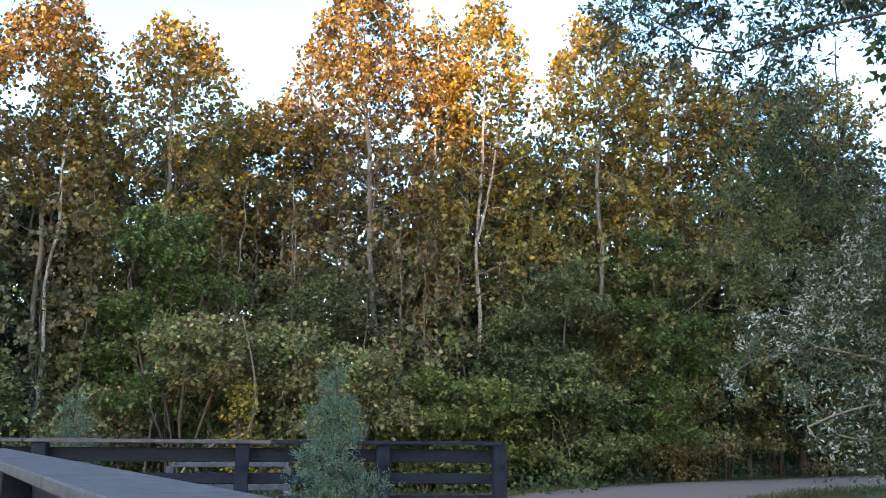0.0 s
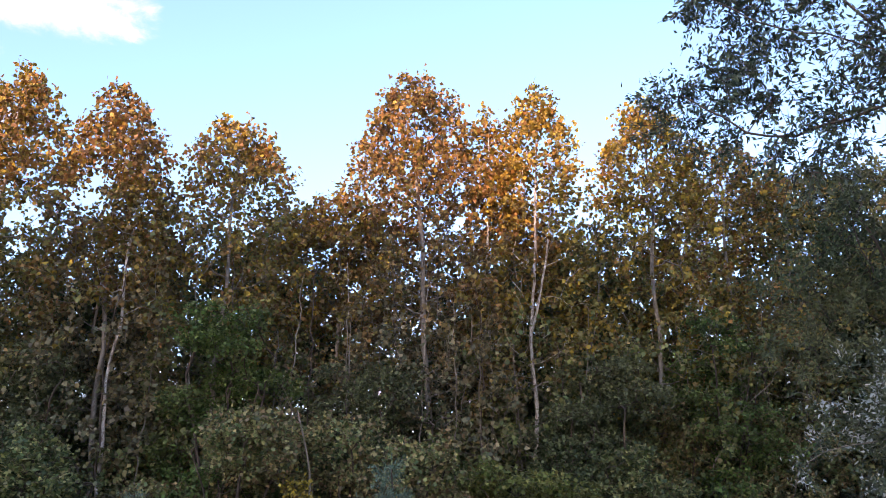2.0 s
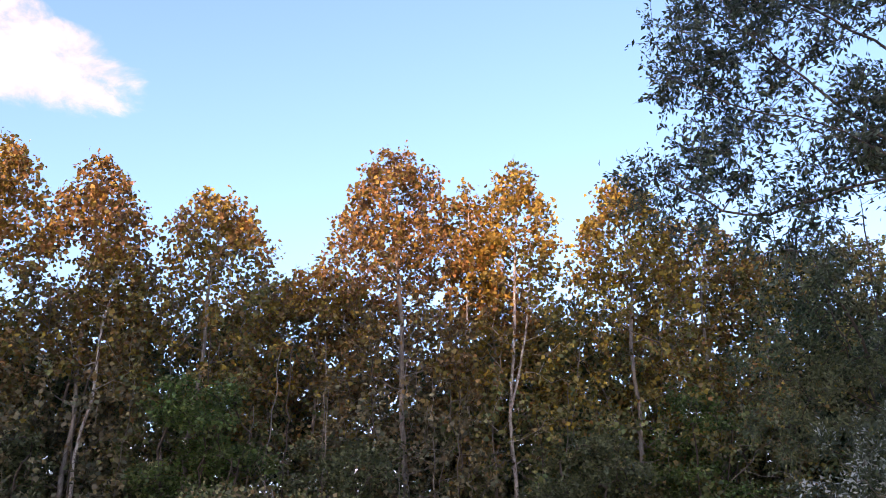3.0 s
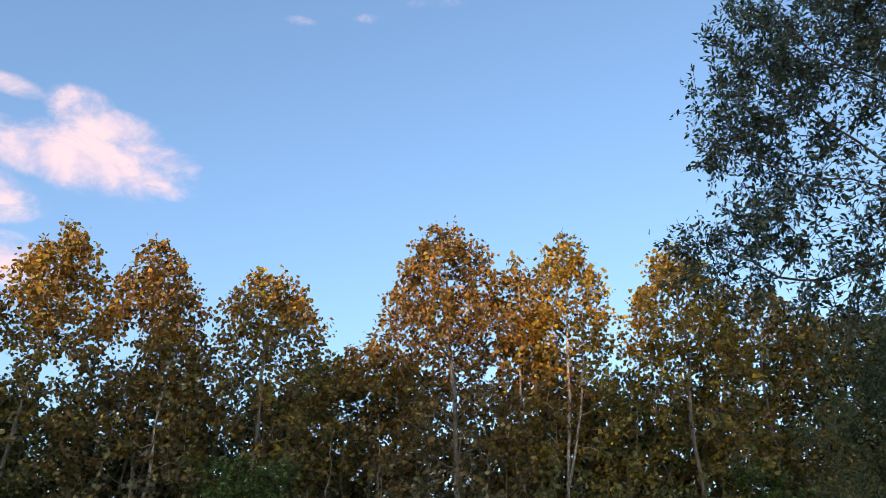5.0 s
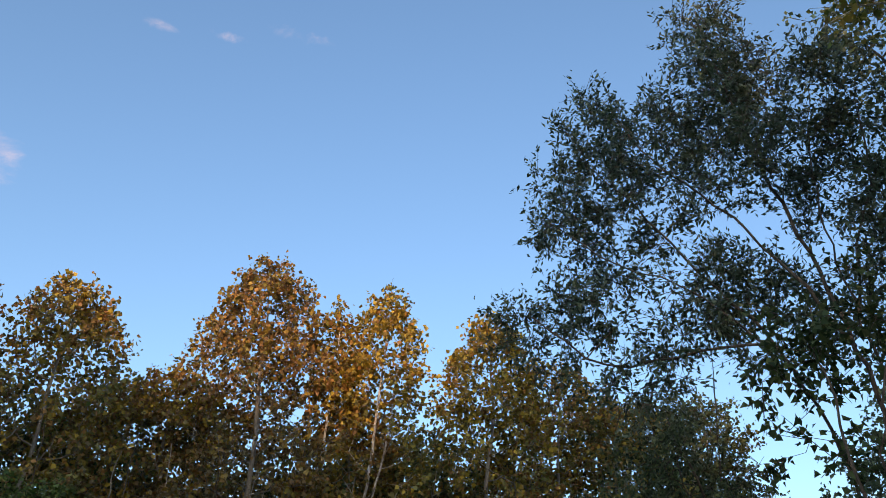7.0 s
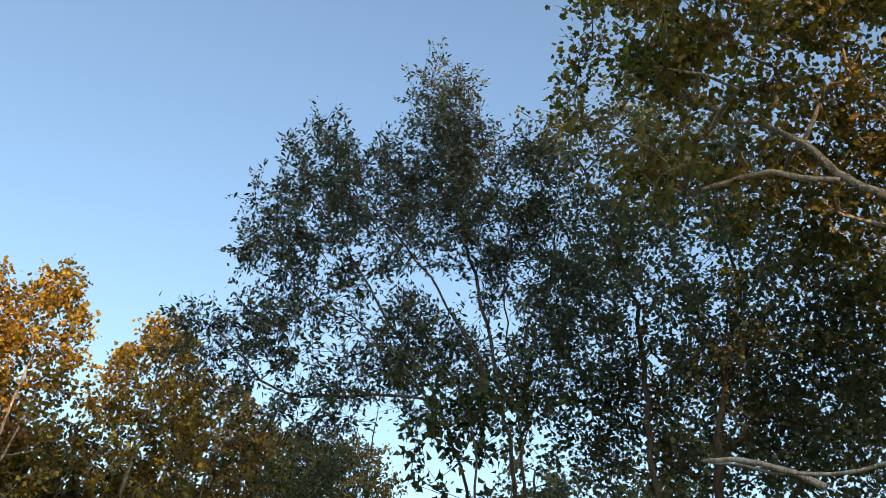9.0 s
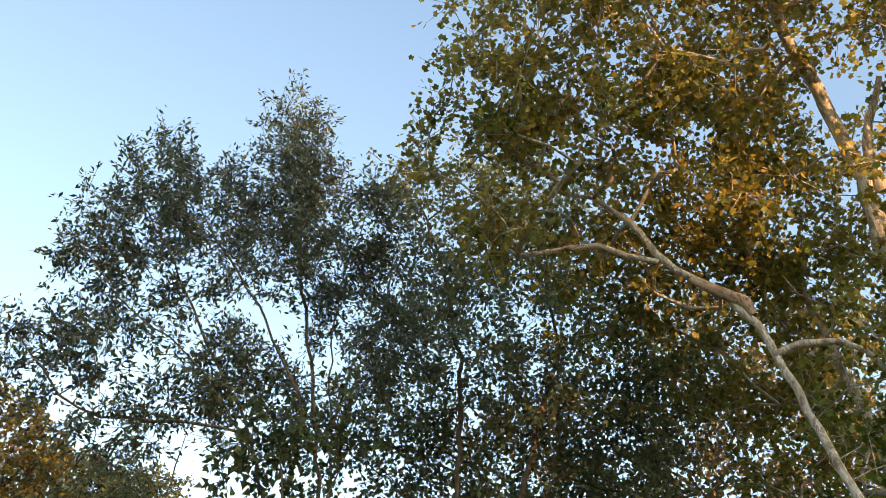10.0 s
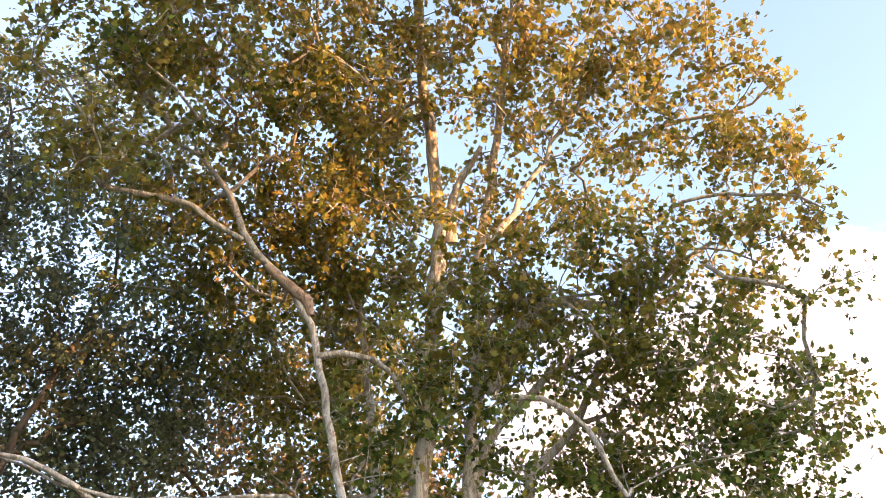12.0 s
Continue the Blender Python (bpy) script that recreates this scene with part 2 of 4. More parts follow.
M_LEAF_SILVER = leaf_material("silver_backed_leaf", [(0.1, 0.14, 0.08), (0.07, 0.1, 0.05), (0.14, 0.17, 0.11)],
                              [(0.11, 0.13, 0.06), (0.16, 0.18, 0.12), (0.08, 0.1, 0.05)], 0.5, 0.25, (0.5, 0.53, 0.46))
M_LEAF_SAGE = leaf_material("grey_olive_leaf", [(0.15, 0.19, 0.1), (0.2, 0.23, 0.12), (0.1, 0.13, 0.07), (0.24, 0.25, 0.13)], [(0.13, 0.15, 0.06), (0.17, 0.2, 0.1), (0.09, 0.12, 0.05)], 0.5, 0.42)
M_LEAF_YEW = leaf_material("blackish_green_leaf", [(0.045, 0.07, 0.03), (0.066, 0.086, 0.034), (0.04, 0.06, 0.028)], [(0.078, 0.08, 0.034), (0.052, 0.07, 0.03)], 0.5, 0.2, rough=0.75)
M_LEAF_RUST = leaf_material("rusty_brown_leaf", SAGE, [(0.26, 0.17, 0.07), (0.32, 0.2, 0.08), (0.2, 0.17, 0.065), (0.28, 0.16, 0.07)], 0.45, 0.35)
M_LEAF_BLUE = leaf_material("blue_green_needle", [(0.13, 0.2, 0.13), (0.1, 0.16, 0.1), (0.17, 0.245, 0.17)], [(0.12, 0.18, 0.105), (0.19, 0.25, 0.17)], 0.5, 0.25)
M_BARK_PALE = bark_material("pale_plane_bark", [(0.24, 0.19, 0.14), (0.42, 0.36, 0.28), (0.6, 0.56, 0.48), (0.34, 0.28, 0.21), (0.68, 0.64, 0.56), (0.48, 0.42, 0.34)], 7.0, 1.0)
M_BARK_ROW = bark_material("grey_tan_bark", [(0.16, 0.13, 0.1), (0.34, 0.3, 0.24), (0.24, 0.2, 0.15), (0.46, 0.42, 0.35)], 4.0)
M_BARK_BROWN = bark_material("brown_furrowed_bark", [(0.05, 0.038, 0.028), (0.12, 0.09, 0.065), (0.16, 0.13, 0.1)], 5.0)
M_BARK_TORN = bark_material("torn_orange_bark", [(0.28, 0.19, 0.13), (0.45, 0.32, 0.23), (0.2, 0.15, 0.11), (0.55, 0.46, 0.38)], 9.0, 1.0)
M_GROUND = ground_material()
M_PATH = asphalt_material()
M_GREY_POST = wood_material("dull_grey_timber", (0.05, 0.055, 0.07), (0.13, 0.135, 0.16))
M_BOARD = wood_material("grey_weathered_board", (0.05, 0.042, 0.04), (0.2, 0.172, 0.162))
# Bluish shade on posts and rails is put into this near-black colour.
M_SHADE_TIMBER = wood_material("shade_dark_timber", (0.008, 0.01, 0.017), (0.024, 0.028, 0.045))
M_GRASS = leaf_material("grass_blade", [(0.06, 0.1, 0.02), (0.09, 0.13, 0.03), (0.12, 0.13, 0.04)], [(0.14, 0.12, 0.05), (0.08, 0.11, 0.03)], 0.5)


# ---- mesh tools ----
def part(name, mesh_data, mat, parent=None, label="", kind=""):
    """Links a mesh as one object under a thing, or as a thing of its own."""
    mesh_data.materials.append(mat)
    ob = new(name, mesh_data)
    ob.parent = parent
    return tagged(ob, label, kind=kind)


def mesh_from(name, verts, tris, smooth=False):
    """A mesh from arrays of corners and triangles."""
    me = bpy.data.meshes.new(name)
    verts, tris = np.asarray(verts, np.float32), np.asarray(tris, np.int32)
    k = tris.shape[1]
    me.vertices.add(len(verts))
    me.vertices.foreach_set("co", verts.ravel())
    me.loops.add(tris.size)
    me.loops.foreach_set("vertex_index", tris.ravel())
    me.polygons.add(len(tris))
    me.polygons.foreach_set("loop_start", np.arange(0, tris.size, k, dtype=np.int32))
    if smooth:
        me.polygons.foreach_set("use_smooth", np.ones(len(tris), bool))
    me.update(calc_edges=True)
    return me


def unit(v):
    return v / np.maximum(np.linalg.norm(v, axis=-1, keepdims=True), 1e-9)


def tube(points, radii, sides):
    """Corners and quads of a tapering limb along a line of points."""
    p, r = np.asarray(points, float), np.asarray(radii, float)
    t = unit(np.gradient(p, axis=0))
    ref = np.array([1.0, 0.2, 0.1]) if abs(t[0][0]) < 0.8 else np.array([0.1, 1.0, 0.2])
    u = unit(np.cross(t, ref))
    w = np.cross(t, u)
    a = np.linspace(0, 2 * np.pi, sides, endpoint=False)
    ring = np.cos(a)[None, :, None] * u[:, None] + np.sin(a)[None, :, None] * w[:, None]
    verts = (p[:, None] + ring * r[:, None, None]).reshape(-1, 3)
    i, j = np.meshgrid(np.arange(len(p) - 1), np.arange(sides), indexing="ij")
    k = (j + 1) % sides
    quads = np.stack([i * sides + j, i * sides + k, (i + 1) * sides + k, (i + 1) * sides + j], -1).reshape(-1, 4)
    return verts, quads


def joined(name, pieces, smooth=True):
    """One mesh out of many tubes."""
    vs, fs, n = [], [], 0
    for v, f in pieces:
        vs.append(v)
        fs.append(f + n)
        n += len(v)
    return mesh_from(name, np.concatenate(vs), np.concatenate(fs), smooth)


# Leaf blades in their own plane: stalk at the origin, tip along y, folded a little along the midrib.
def blade(half, fold=0.18):
    half = [(0.0, 0.0)] + half + [(0.0, 1.0)]
    right = [(x, y, fold * x) for x, y in half]
    left = [(-x, y, fold * x) for x, y in half[1:-1]]
    outline = right + left[::-1]
    mid = (0.0, 0.42, -0.02)
    n = len(outline)
    return np.array(outline + [mid]), np.array([(i, (i + 1) % n, n) for i in range(n)])


PALM_FINE = blade([(0.5, 0.12), (0.3, 0.42)])
LOBED = blade([(0.47, 0.02), (0.27, 0.3), (0.52, 0.62)])
PALM_FAR = (np.array([(0, 0, 0), (0.5, 0.3, 0.1), (0, 1, 0), (-0.5, 0.3, 0.1)], float), np.array([(0, 1, 2), (0, 2, 3)]))
LANCE = (np.array([(0, 0, 0), (0.2, 0.4, 0.05), (0, 1, -0.08), (-0.2, 0.4, 0.05)], float), np.array([(0, 1, 2), (0, 2, 3)]))
RHOMB = (np.array([(0, 0, 0), (0.5, 0.36, 0.1), (0, 1, -0.03), (-0.5, 0.36, 0.1)], float), np.array([(0, 1, 2), (0, 2, 3)]))
KITE = (np.array([(0, 0, 0), (0.42, 0.42, 0.1), (0, 1, -0.04), (-0.42, 0.42, 0.1)], float), np.array([(0, 1, 2), (0, 2, 3)]))
NEEDLE = (np.array([(0, 0, 0), (0.14, 0.4, 0.03), (0, 1, 0), (-0.14, 0.4, 0.03)], float), np.array([(0, 1, 2), (0, 2, 3)]))


def leaf_axes(rng, tip, lift):
    """Unit side, tip and normal of every leaf; lift: how far the blades turn up to the sky."""
    tip = unit(tip)
    normal = rng.normal(size=tip.shape) + np.array([0, 0, lift])
    side = unit(np.cross(tip, normal))
    return side, tip, np.cross(side, tip)


def leaf_mesh(name, places, axes, sizes, shape):
    v, f = shape
    side, tip, nor = axes
    co = places[:, None] + sizes[:, None, None] * (v[None, :, 0, None] * side[:, None] + v[None, :, 1, None] * tip[:, None] + v[None, :, 2, None] * nor[:, None])
    tri = f[None] + (np.arange(len(places)) * len(v))[:, None, None]
    return mesh_from(name, co.reshape(-1, 3), tri.reshape(-1, 3))


# ---- trees ----
def resample(points, step):
    p = np.asarray(points, float)
    d = np.concatenate([[0], np.cumsum(np.linalg.norm(np.diff(p, axis=0), axis=1))])
    n = max(3, int(d[-1] / step) + 1)
    s = np.linspace(0, d[-1], n)
    q = np.stack([np.interp(s, d, p[:, k]) for k in range(3)], 1)
    for _ in range(1):
        q[1:-1] = 0.25 * q[:-2] + 0.5 * q[1:-1] + 0.25 * q[2:]
    return q, s / d[-1]


class Growth:
    """Boughs that reach from given stems to leafy clumps spread through the rounded masses of a crown."""

    def __init__(self, seed, stems, masses=(), clumps=6.0, shell=2.2, twig=0.008, bend=0.18, wobble=0.03, power=0.45, points=None):
        rng = self.rng = np.random.default_rng(seed)
        pos, par, rad, self.stem_ids = [], [], [], []
        for r0, r1, pts in stems:
            q, s = resample(pts, 0.35)
            q[1:-1] += rng.normal(size=q[1:-1].shape) * wobble
            start = len(pos)
            self.stem_ids.append(np.arange(start, start + len(q)))
            for i in range(len(q)):
                pos.append(q[i])
                par.append(start + i - 1 if i else -1)
                rad.append((r0 + (r1 - r0) * s[i] ** 0.8) * (1 + 0.07 * rng.normal()))
        cs = []
        for x, y, z, r, dens in masses:
            n = max(2, int(round(clumps * dens * r ** 2.4)))
            d = unit(rng.normal(size=(n, 3))) * (r * rng.random(n) ** (1 / shell))[:, None]
            cs.append(np.array([x, y, z]) + d * np.array([1, 1, 1.05]))
        cs = np.concatenate(cs) if points is None else np.asarray(points, float)
        stem_pos = np.array(pos)
        near = np.array([np.min(np.linalg.norm(stem_pos - c, axis=1)) for c in cs])
        cs = cs[np.argsort(near)]
        cap = len(pos) + len(cs) * 8
        P = np.zeros((cap, 3))
        P[:len(pos)] = pos
        n = len(pos)
        self.chains = []
        for c in cs:
            dv = c - P[:n]
            d = np.linalg.norm(dv, axis=1)
            cost = d + 0.8 * np.maximum(0, 0.35 * d - dv[:, 2])
            b = int(np.argmin(cost))
            length = d[b]
            m = min(7, max(2, int(length / 0.45)))
            t = np.linspace(0, 1, m + 1)[1:, None]
            mid = 0.5 * (P[b] + c) + rng.normal(size=3) * bend * length + np.array([0, 0, -0.06 * length])
            q = (1 - t) ** 2 * P[b] + 2 * t * (1 - t) * mid + t ** 2 * c
            q[:-1] += rng.normal(size=q[:-1].shape) * 0.02
            P[n:n + m] = q
            self.chains.append([b] + list(range(n, n + m)))
            par.extend([b] + list(range(n, n + m - 1)))
            rad.extend([0.0] * m)
            n += m
        self.P = P[:n]
        load = np.zeros(n)
        for ch in self.chains:
            load[ch[-1]] += 1
        for i in range(n - 1, -1, -1):
            if par[i] >= 0:
                load[par[i]] += load[i]
        self.R = np.maximum(np.array(rad), twig * np.maximum(load, 0.6) ** power)
        self.tips = cs
        self.dirs = unit(np.array([self.P[ch[-1]] - self.P[ch[-2]] for ch in self.chains]))

    def sprays(self, per_tip=4, length=0.45, leaves=9, spread=0.9, hang=0.5, droop=-0.1, jitter=0.06):
        """Side twigs at the clumps, and the leaves along them: places and tip directions."""
        rng = self.rng
        base = np.repeat(self.tips, per_tip, 0)
        out = np.repeat(self.dirs, per_tip, 0)
        d = unit(out * 0.7 + rng.normal(size=out.shape) * spread + np.array([0, 0, droop]))
        ln = length * (0.5 + rng.random(len(base)))
        self.twigs = (base, d, ln)
        s = rng.random((len(base), leaves)) ** 0.8
        pl = base[:, None] + d[:, None] * (ln[:, None] * s)[..., None] + rng.normal(size=(len(base), leaves, 3)) * jitter
        tp = d[:, None] * 0.5 + rng.normal(size=pl.shape) * 0.7 + np.array([0, 0, -hang])
        return pl.reshape(-1, 3), tp.reshape(-1, 3)


def add_wood(thing, g, bark, stem_names, limb_radius=0.03, sides=8, twig_sides=3, small_twigs=True, limbs=True):
    """The trunk, each main bough, and the fine twigs of a tree as meshes under it."""
    for i, ids in enumerate(g.stem_ids):
        name = stem_names[min(i, len(stem_names) - 1)]
        part(name, joined(name, [tube(g.P[ids], g.R[ids], sides)]), bark, thing)
    fine = []
    for ch in g.chains:
        r = g.R[ch].copy()
        r[0] = min(r[0], r[1] * 1.25)
        big = limbs and r[1] > limb_radius
        piece = tube(g.P[ch], r, 6 if big else (4 if r[1] > 0.015 else twig_sides))
        if big:
            part("limb", joined("limb", [piece]), bark, thing)
        else:
            fine.append(piece)
    if small_twigs:
        base, d, ln = g.twigs
        for b, w, l in zip(base, d, ln):
            fine.append(tube(np.array([b, b + w * l * 0.5, b + w * l]), np.array([0.006, 0.005, 0.003]), 3))
    if fine:
        part("branchwork", joined("branchwork", fine), bark, thing, kind="stuff")


def add_leaves(thing, g, mat, shape, size, spray, name="crown", lift=0.8, label=""):
    pl, tp = g.sprays(**spray)
    sizes = size * (0.55 + 0.6 * g.rng.random(len(pl)))
    return part(name, leaf_mesh(name, pl, leaf_axes(g.rng, tp, lift), sizes, shape), mat, thing, label, "stuff")


def plant(name, x, y, z, label, category, group=""):
    ob = new(name)
    ob.location = (x, y, z)
    return tagged(ob, label, category, group)


HEAD_AT = (0.0, 0.2, 0.4, 0.6, 0.8, 0.92, 1.0)
HEAD_WIDE = (0.9, 1.0, 0.9, 0.72, 0.47, 0.27, 0.07)


def crown_points(rng, h, radius, lean, neck, base, dense, low, waist):
    """Where the leafy clumps of a slim tree sit: a domed, lumpy head above the neck (in metres), a thin waist below it, and a looser lower crown."""
    own = rng.random() * 50
    pts = []
    waist_low = neck - 1.0
    for bottom, top, rate, hole, head in ((neck, 0.985 * h, dense, 0.28, True), (waist_low, neck, waist, 0.1, False), (base * h, waist_low, low, 0.3, False)):
        if top - bottom < 0.3:
            continue
        need = int(rate * radius * (top - bottom))
        while need > 0:
            u, a = rng.random(), rng.random() * 6.283
            wide = np.interp(u, HEAD_AT, HEAD_WIDE) if head else 1.25
            if rng.random() > wide:
                continue
            need -= 1
            lump = 1 + 0.3 * noise.noise(Vector((1.7 * math.cos(a), 1.7 * math.sin(a), 3.0 * u + own)))
            r = radius * wide * lump * rng.random() ** 0.42
            z = bottom + (top - bottom) * u + 0.1 * rng.normal()
            p = (lean[0] * z / h + r * math.cos(a), lean[1] * z / h + r * math.sin(a), z)
            bare = not head and r * math.sin(a) < 0.2 and abs(r * math.cos(a)) < 0.34 and rng.random() < 0.8
            if not bare and noise.noise(Vector(p) * 0.9 + Vector((own, 0, 0))) < hole:
                pts.append(p)
    return np.array(pts)


def plane_tree(seed, x, y, z, top, radius, leaf, label, bark=M_BARK_ROW, trunk=0.1, lean=(0.22, 0.0), fork=False, base=0.2, neck=10.6, dense=42.0, low=34.0, waist=38.0, shape=RHOMB, size=0.15,
               leaves=7, group="row of plane trees", category="tree"):
    """A slim young plane tree of the row: straight pale stem, ascending boughs, an ovate head over a thinner waist."""
    rng = np.random.default_rng(seed + 900)
    h = top - z
    lx, ly = lean
    stem = [(lx * t + rng.normal() * 0.07 * (t > 0), ly * t + rng.normal() * 0.07 * (t > 0), h * t) for t in (0, 0.15, 0.3, 0.45, 0.6, 0.75, 0.86, 0.95)]
    stems = [(trunk, 0.012, stem)]
    if fork:
        p = stem[3]
        stems.append((trunk * 0.5, 0.015, [p, (p[0] + 0.3, p[1] - 0.1, p[2] + 0.07 * h), (p[0] + 0.62, p[1], p[2] + 0.19 * h), (p[0] + 0.8, p[1], p[2] + 0.36 * h)]))
    ob = plant("plane_tree", x, y, z, label, category, group)
    g = Growth(seed, stems, wobble=0.012, bend=0.12, twig=0.0045, points=crown_points(rng, h, radius, lean, min(neck, h - 2.2), base, dense, low, waist))
    add_leaves(ob, g, leaf, shape, size, dict(per_tip=3, length=0.26, leaves=leaves, hang=0.5, jitter=0.1))
    add_wood(ob, g, bark, ["trunk", "fork"], limb_radius=0.03, small_twigs=False)
    return ob


def shrub(seed, x, y, z, height, radius, leaf, label, size=0.14, shape=KITE, clumps=15.0, stems=5, bark=M_BARK_BROWN, name="shrub", group="undergrowth shrubs", leaves=6, pads=0, tier=1.0, clear=0.12):
    """A many-stemmed shrub; with pads its leaves lie in flat, drooping tiers with dark gaps between."""
    rng = np.random.default_rng(seed + 500)
    st, masses, points = [], [], []
    for i in range(stems):
        a = 6.28 * i / stems + rng.random()
        r = radius * (0.35 + 0.4 * rng.random())
        hh = height * (0.6 + 0.35 * rng.random())
        st.append((0.03, 0.012, [(0.1 * math.cos(a), 0.1 * math.sin(a), 0), (0.35 * r * math.cos(a), 0.35 * r * math.sin(a), 0.4 * hh), (r * math.cos(a), r * math.sin(a), 0.9 * hh)]))
        masses.append((r * math.cos(a), r * math.sin(a), hh * 0.86, radius * 0.5, 1.0))
        masses.append((1.1 * r * math.cos(a + 0.5), 1.1 * r * math.sin(a + 0.5), hh * 0.42, radius * 0.48, 0.9))
    masses.append((0, 0, height * 0.8, radius * 0.5, 1.0))
    for i in range(pads):
        a, f = rng.random() * 6.28, clear + (0.98 - clear) * (i + rng.random()) / pads
        far = radius * (0.3 + 0.75 * rng.random()) * (1.1 - 0.55 * f)
        k = tier * (0.32 + 0.3 * rng.random())
        for _ in range(int(42 * k)):
            b, q = rng.random() * 6.28, k * math.sqrt(rng.random())
            points.append((far * math.cos(a) + 1.5 * q * math.cos(b), far * math.sin(a) + q * math.sin(b), height * f - 0.5 * q * q + 0.05 * rng.normal()))
    ob = plant(name, x, y, z, label, "shrub", group)
    if pads:
        g = Growth(seed, st, twig=0.004, points=points)
        add_leaves(ob, g, leaf, RHOMB, size, dict(per_tip=2, length=0.24, leaves=8, hang=0.25, jitter=0.07), name="foliage", lift=1.8)
    else:
        g = Growth(seed, st, masses, clumps=clumps, twig=0.005)
        add_leaves(ob, g, leaf, shape, size, dict(per_tip=5, length=0.4, leaves=leaves, hang=0.4, jitter=0.08), name="foliage")
    add_wood(ob, g, bark, ["stem"], limb_radius=0.05, small_twigs=False, sides=5)
    return ob


# ---- ground and path ----
def ground_height(x, y):
    """Flat by the railing, a low rise up to the path."""
    t = np.clip((np.asarray(y, float) - 4.0) / 9.0, 0, 1)
    return 0.45 * t * t * (3 - 2 * t)


def build_ground():
    s = np.linspace(-1, 1, 121)
    ax = np.sign(s) * (np.abs(s) * 30 + np.abs(s) ** 6 * 1500)
    X, Y = np.meshgrid(ax, ax + 12, indexing="ij")
    rough = np.array([noise.noise(Vector((a * 0.7, b * 0.7, 0))) for a, b in zip(X.ravel(), Y.ravel())]).reshape(X.shape)
    Z = ground_height(X, Y) + 0.04 * rough * (np.hypot(X, Y) < 60)
    v = np.stack([X, Y, Z], -1).reshape(-1, 3)
    n = len(s)
    i, j = np.meshgrid(np.arange(n - 1), np.arange(n - 1), indexing="ij")
    q = np.stack([i * n + j, (i + 1) * n + j, (i + 1) * n + j + 1, i * n + j + 1], -1).reshape(-1, 4)
    ob = part("ground", mesh_from("ground", v, q, True), M_GROUND, label="leaf-littered grassy ground under the trees", kind="structure")
    return tagged(ob, category="ground")


PATH_LINE = np.array([(1.6, 7.5), (2.2, 12.0), (3.6, 17.0), (6.2, 20.6), (10.0, 23.3), (15.0, 26.6), (24.0, 32.0), (45.0, 44.0), (90.0, 70.0)])


def build_path():
    q, s = resample(np.column_stack([PATH_LINE, np.zeros(len(PATH_LINE))]), 0.5)
    t = unit(np.gradient(q, axis=0))
    side = np.stack([-t[:, 1], t[:, 0], 0 * t[:, 0]], 1)
    rng = np.random.default_rng(5)
    w = 2.25
    cols = []
    for k, dz in ((-1.02, -0.1), (-1, 0.06), (-0.5, 0.075), (0, 0.08), (0.5, 0.075), (1, 0.06), (1.02, -0.1)):
        p = q + side * (w * k + (rng.normal(size=len(q)) * 0.04 if abs(k) >= 1 else 0))[..., None] if abs(k) >= 1 else q + side * w * k
        z = ground_height(p[:, 0], p[:, 1]) + dz
        cols.append(np.column_stack([p[:, :2], z]))
    v = np.stack(cols, 1).reshape(-1, 3)
    m = len(cols)
    i, j = np.meshgrid(np.arange(len(q) - 1), np.arange(m - 1), indexing="ij")
    f = np.stack([i * m + j, (i + 1) * m + j, (i + 1) * m + j + 1, i * m + j + 1], -1).reshape(-1, 4)
    ob = part("path", mesh_from("path", v, f, True), M_PATH, label="worn pale grey asphalt path beside the trees", kind="structure")
    return tagged(ob, category="path")


build_ground()
build_path()

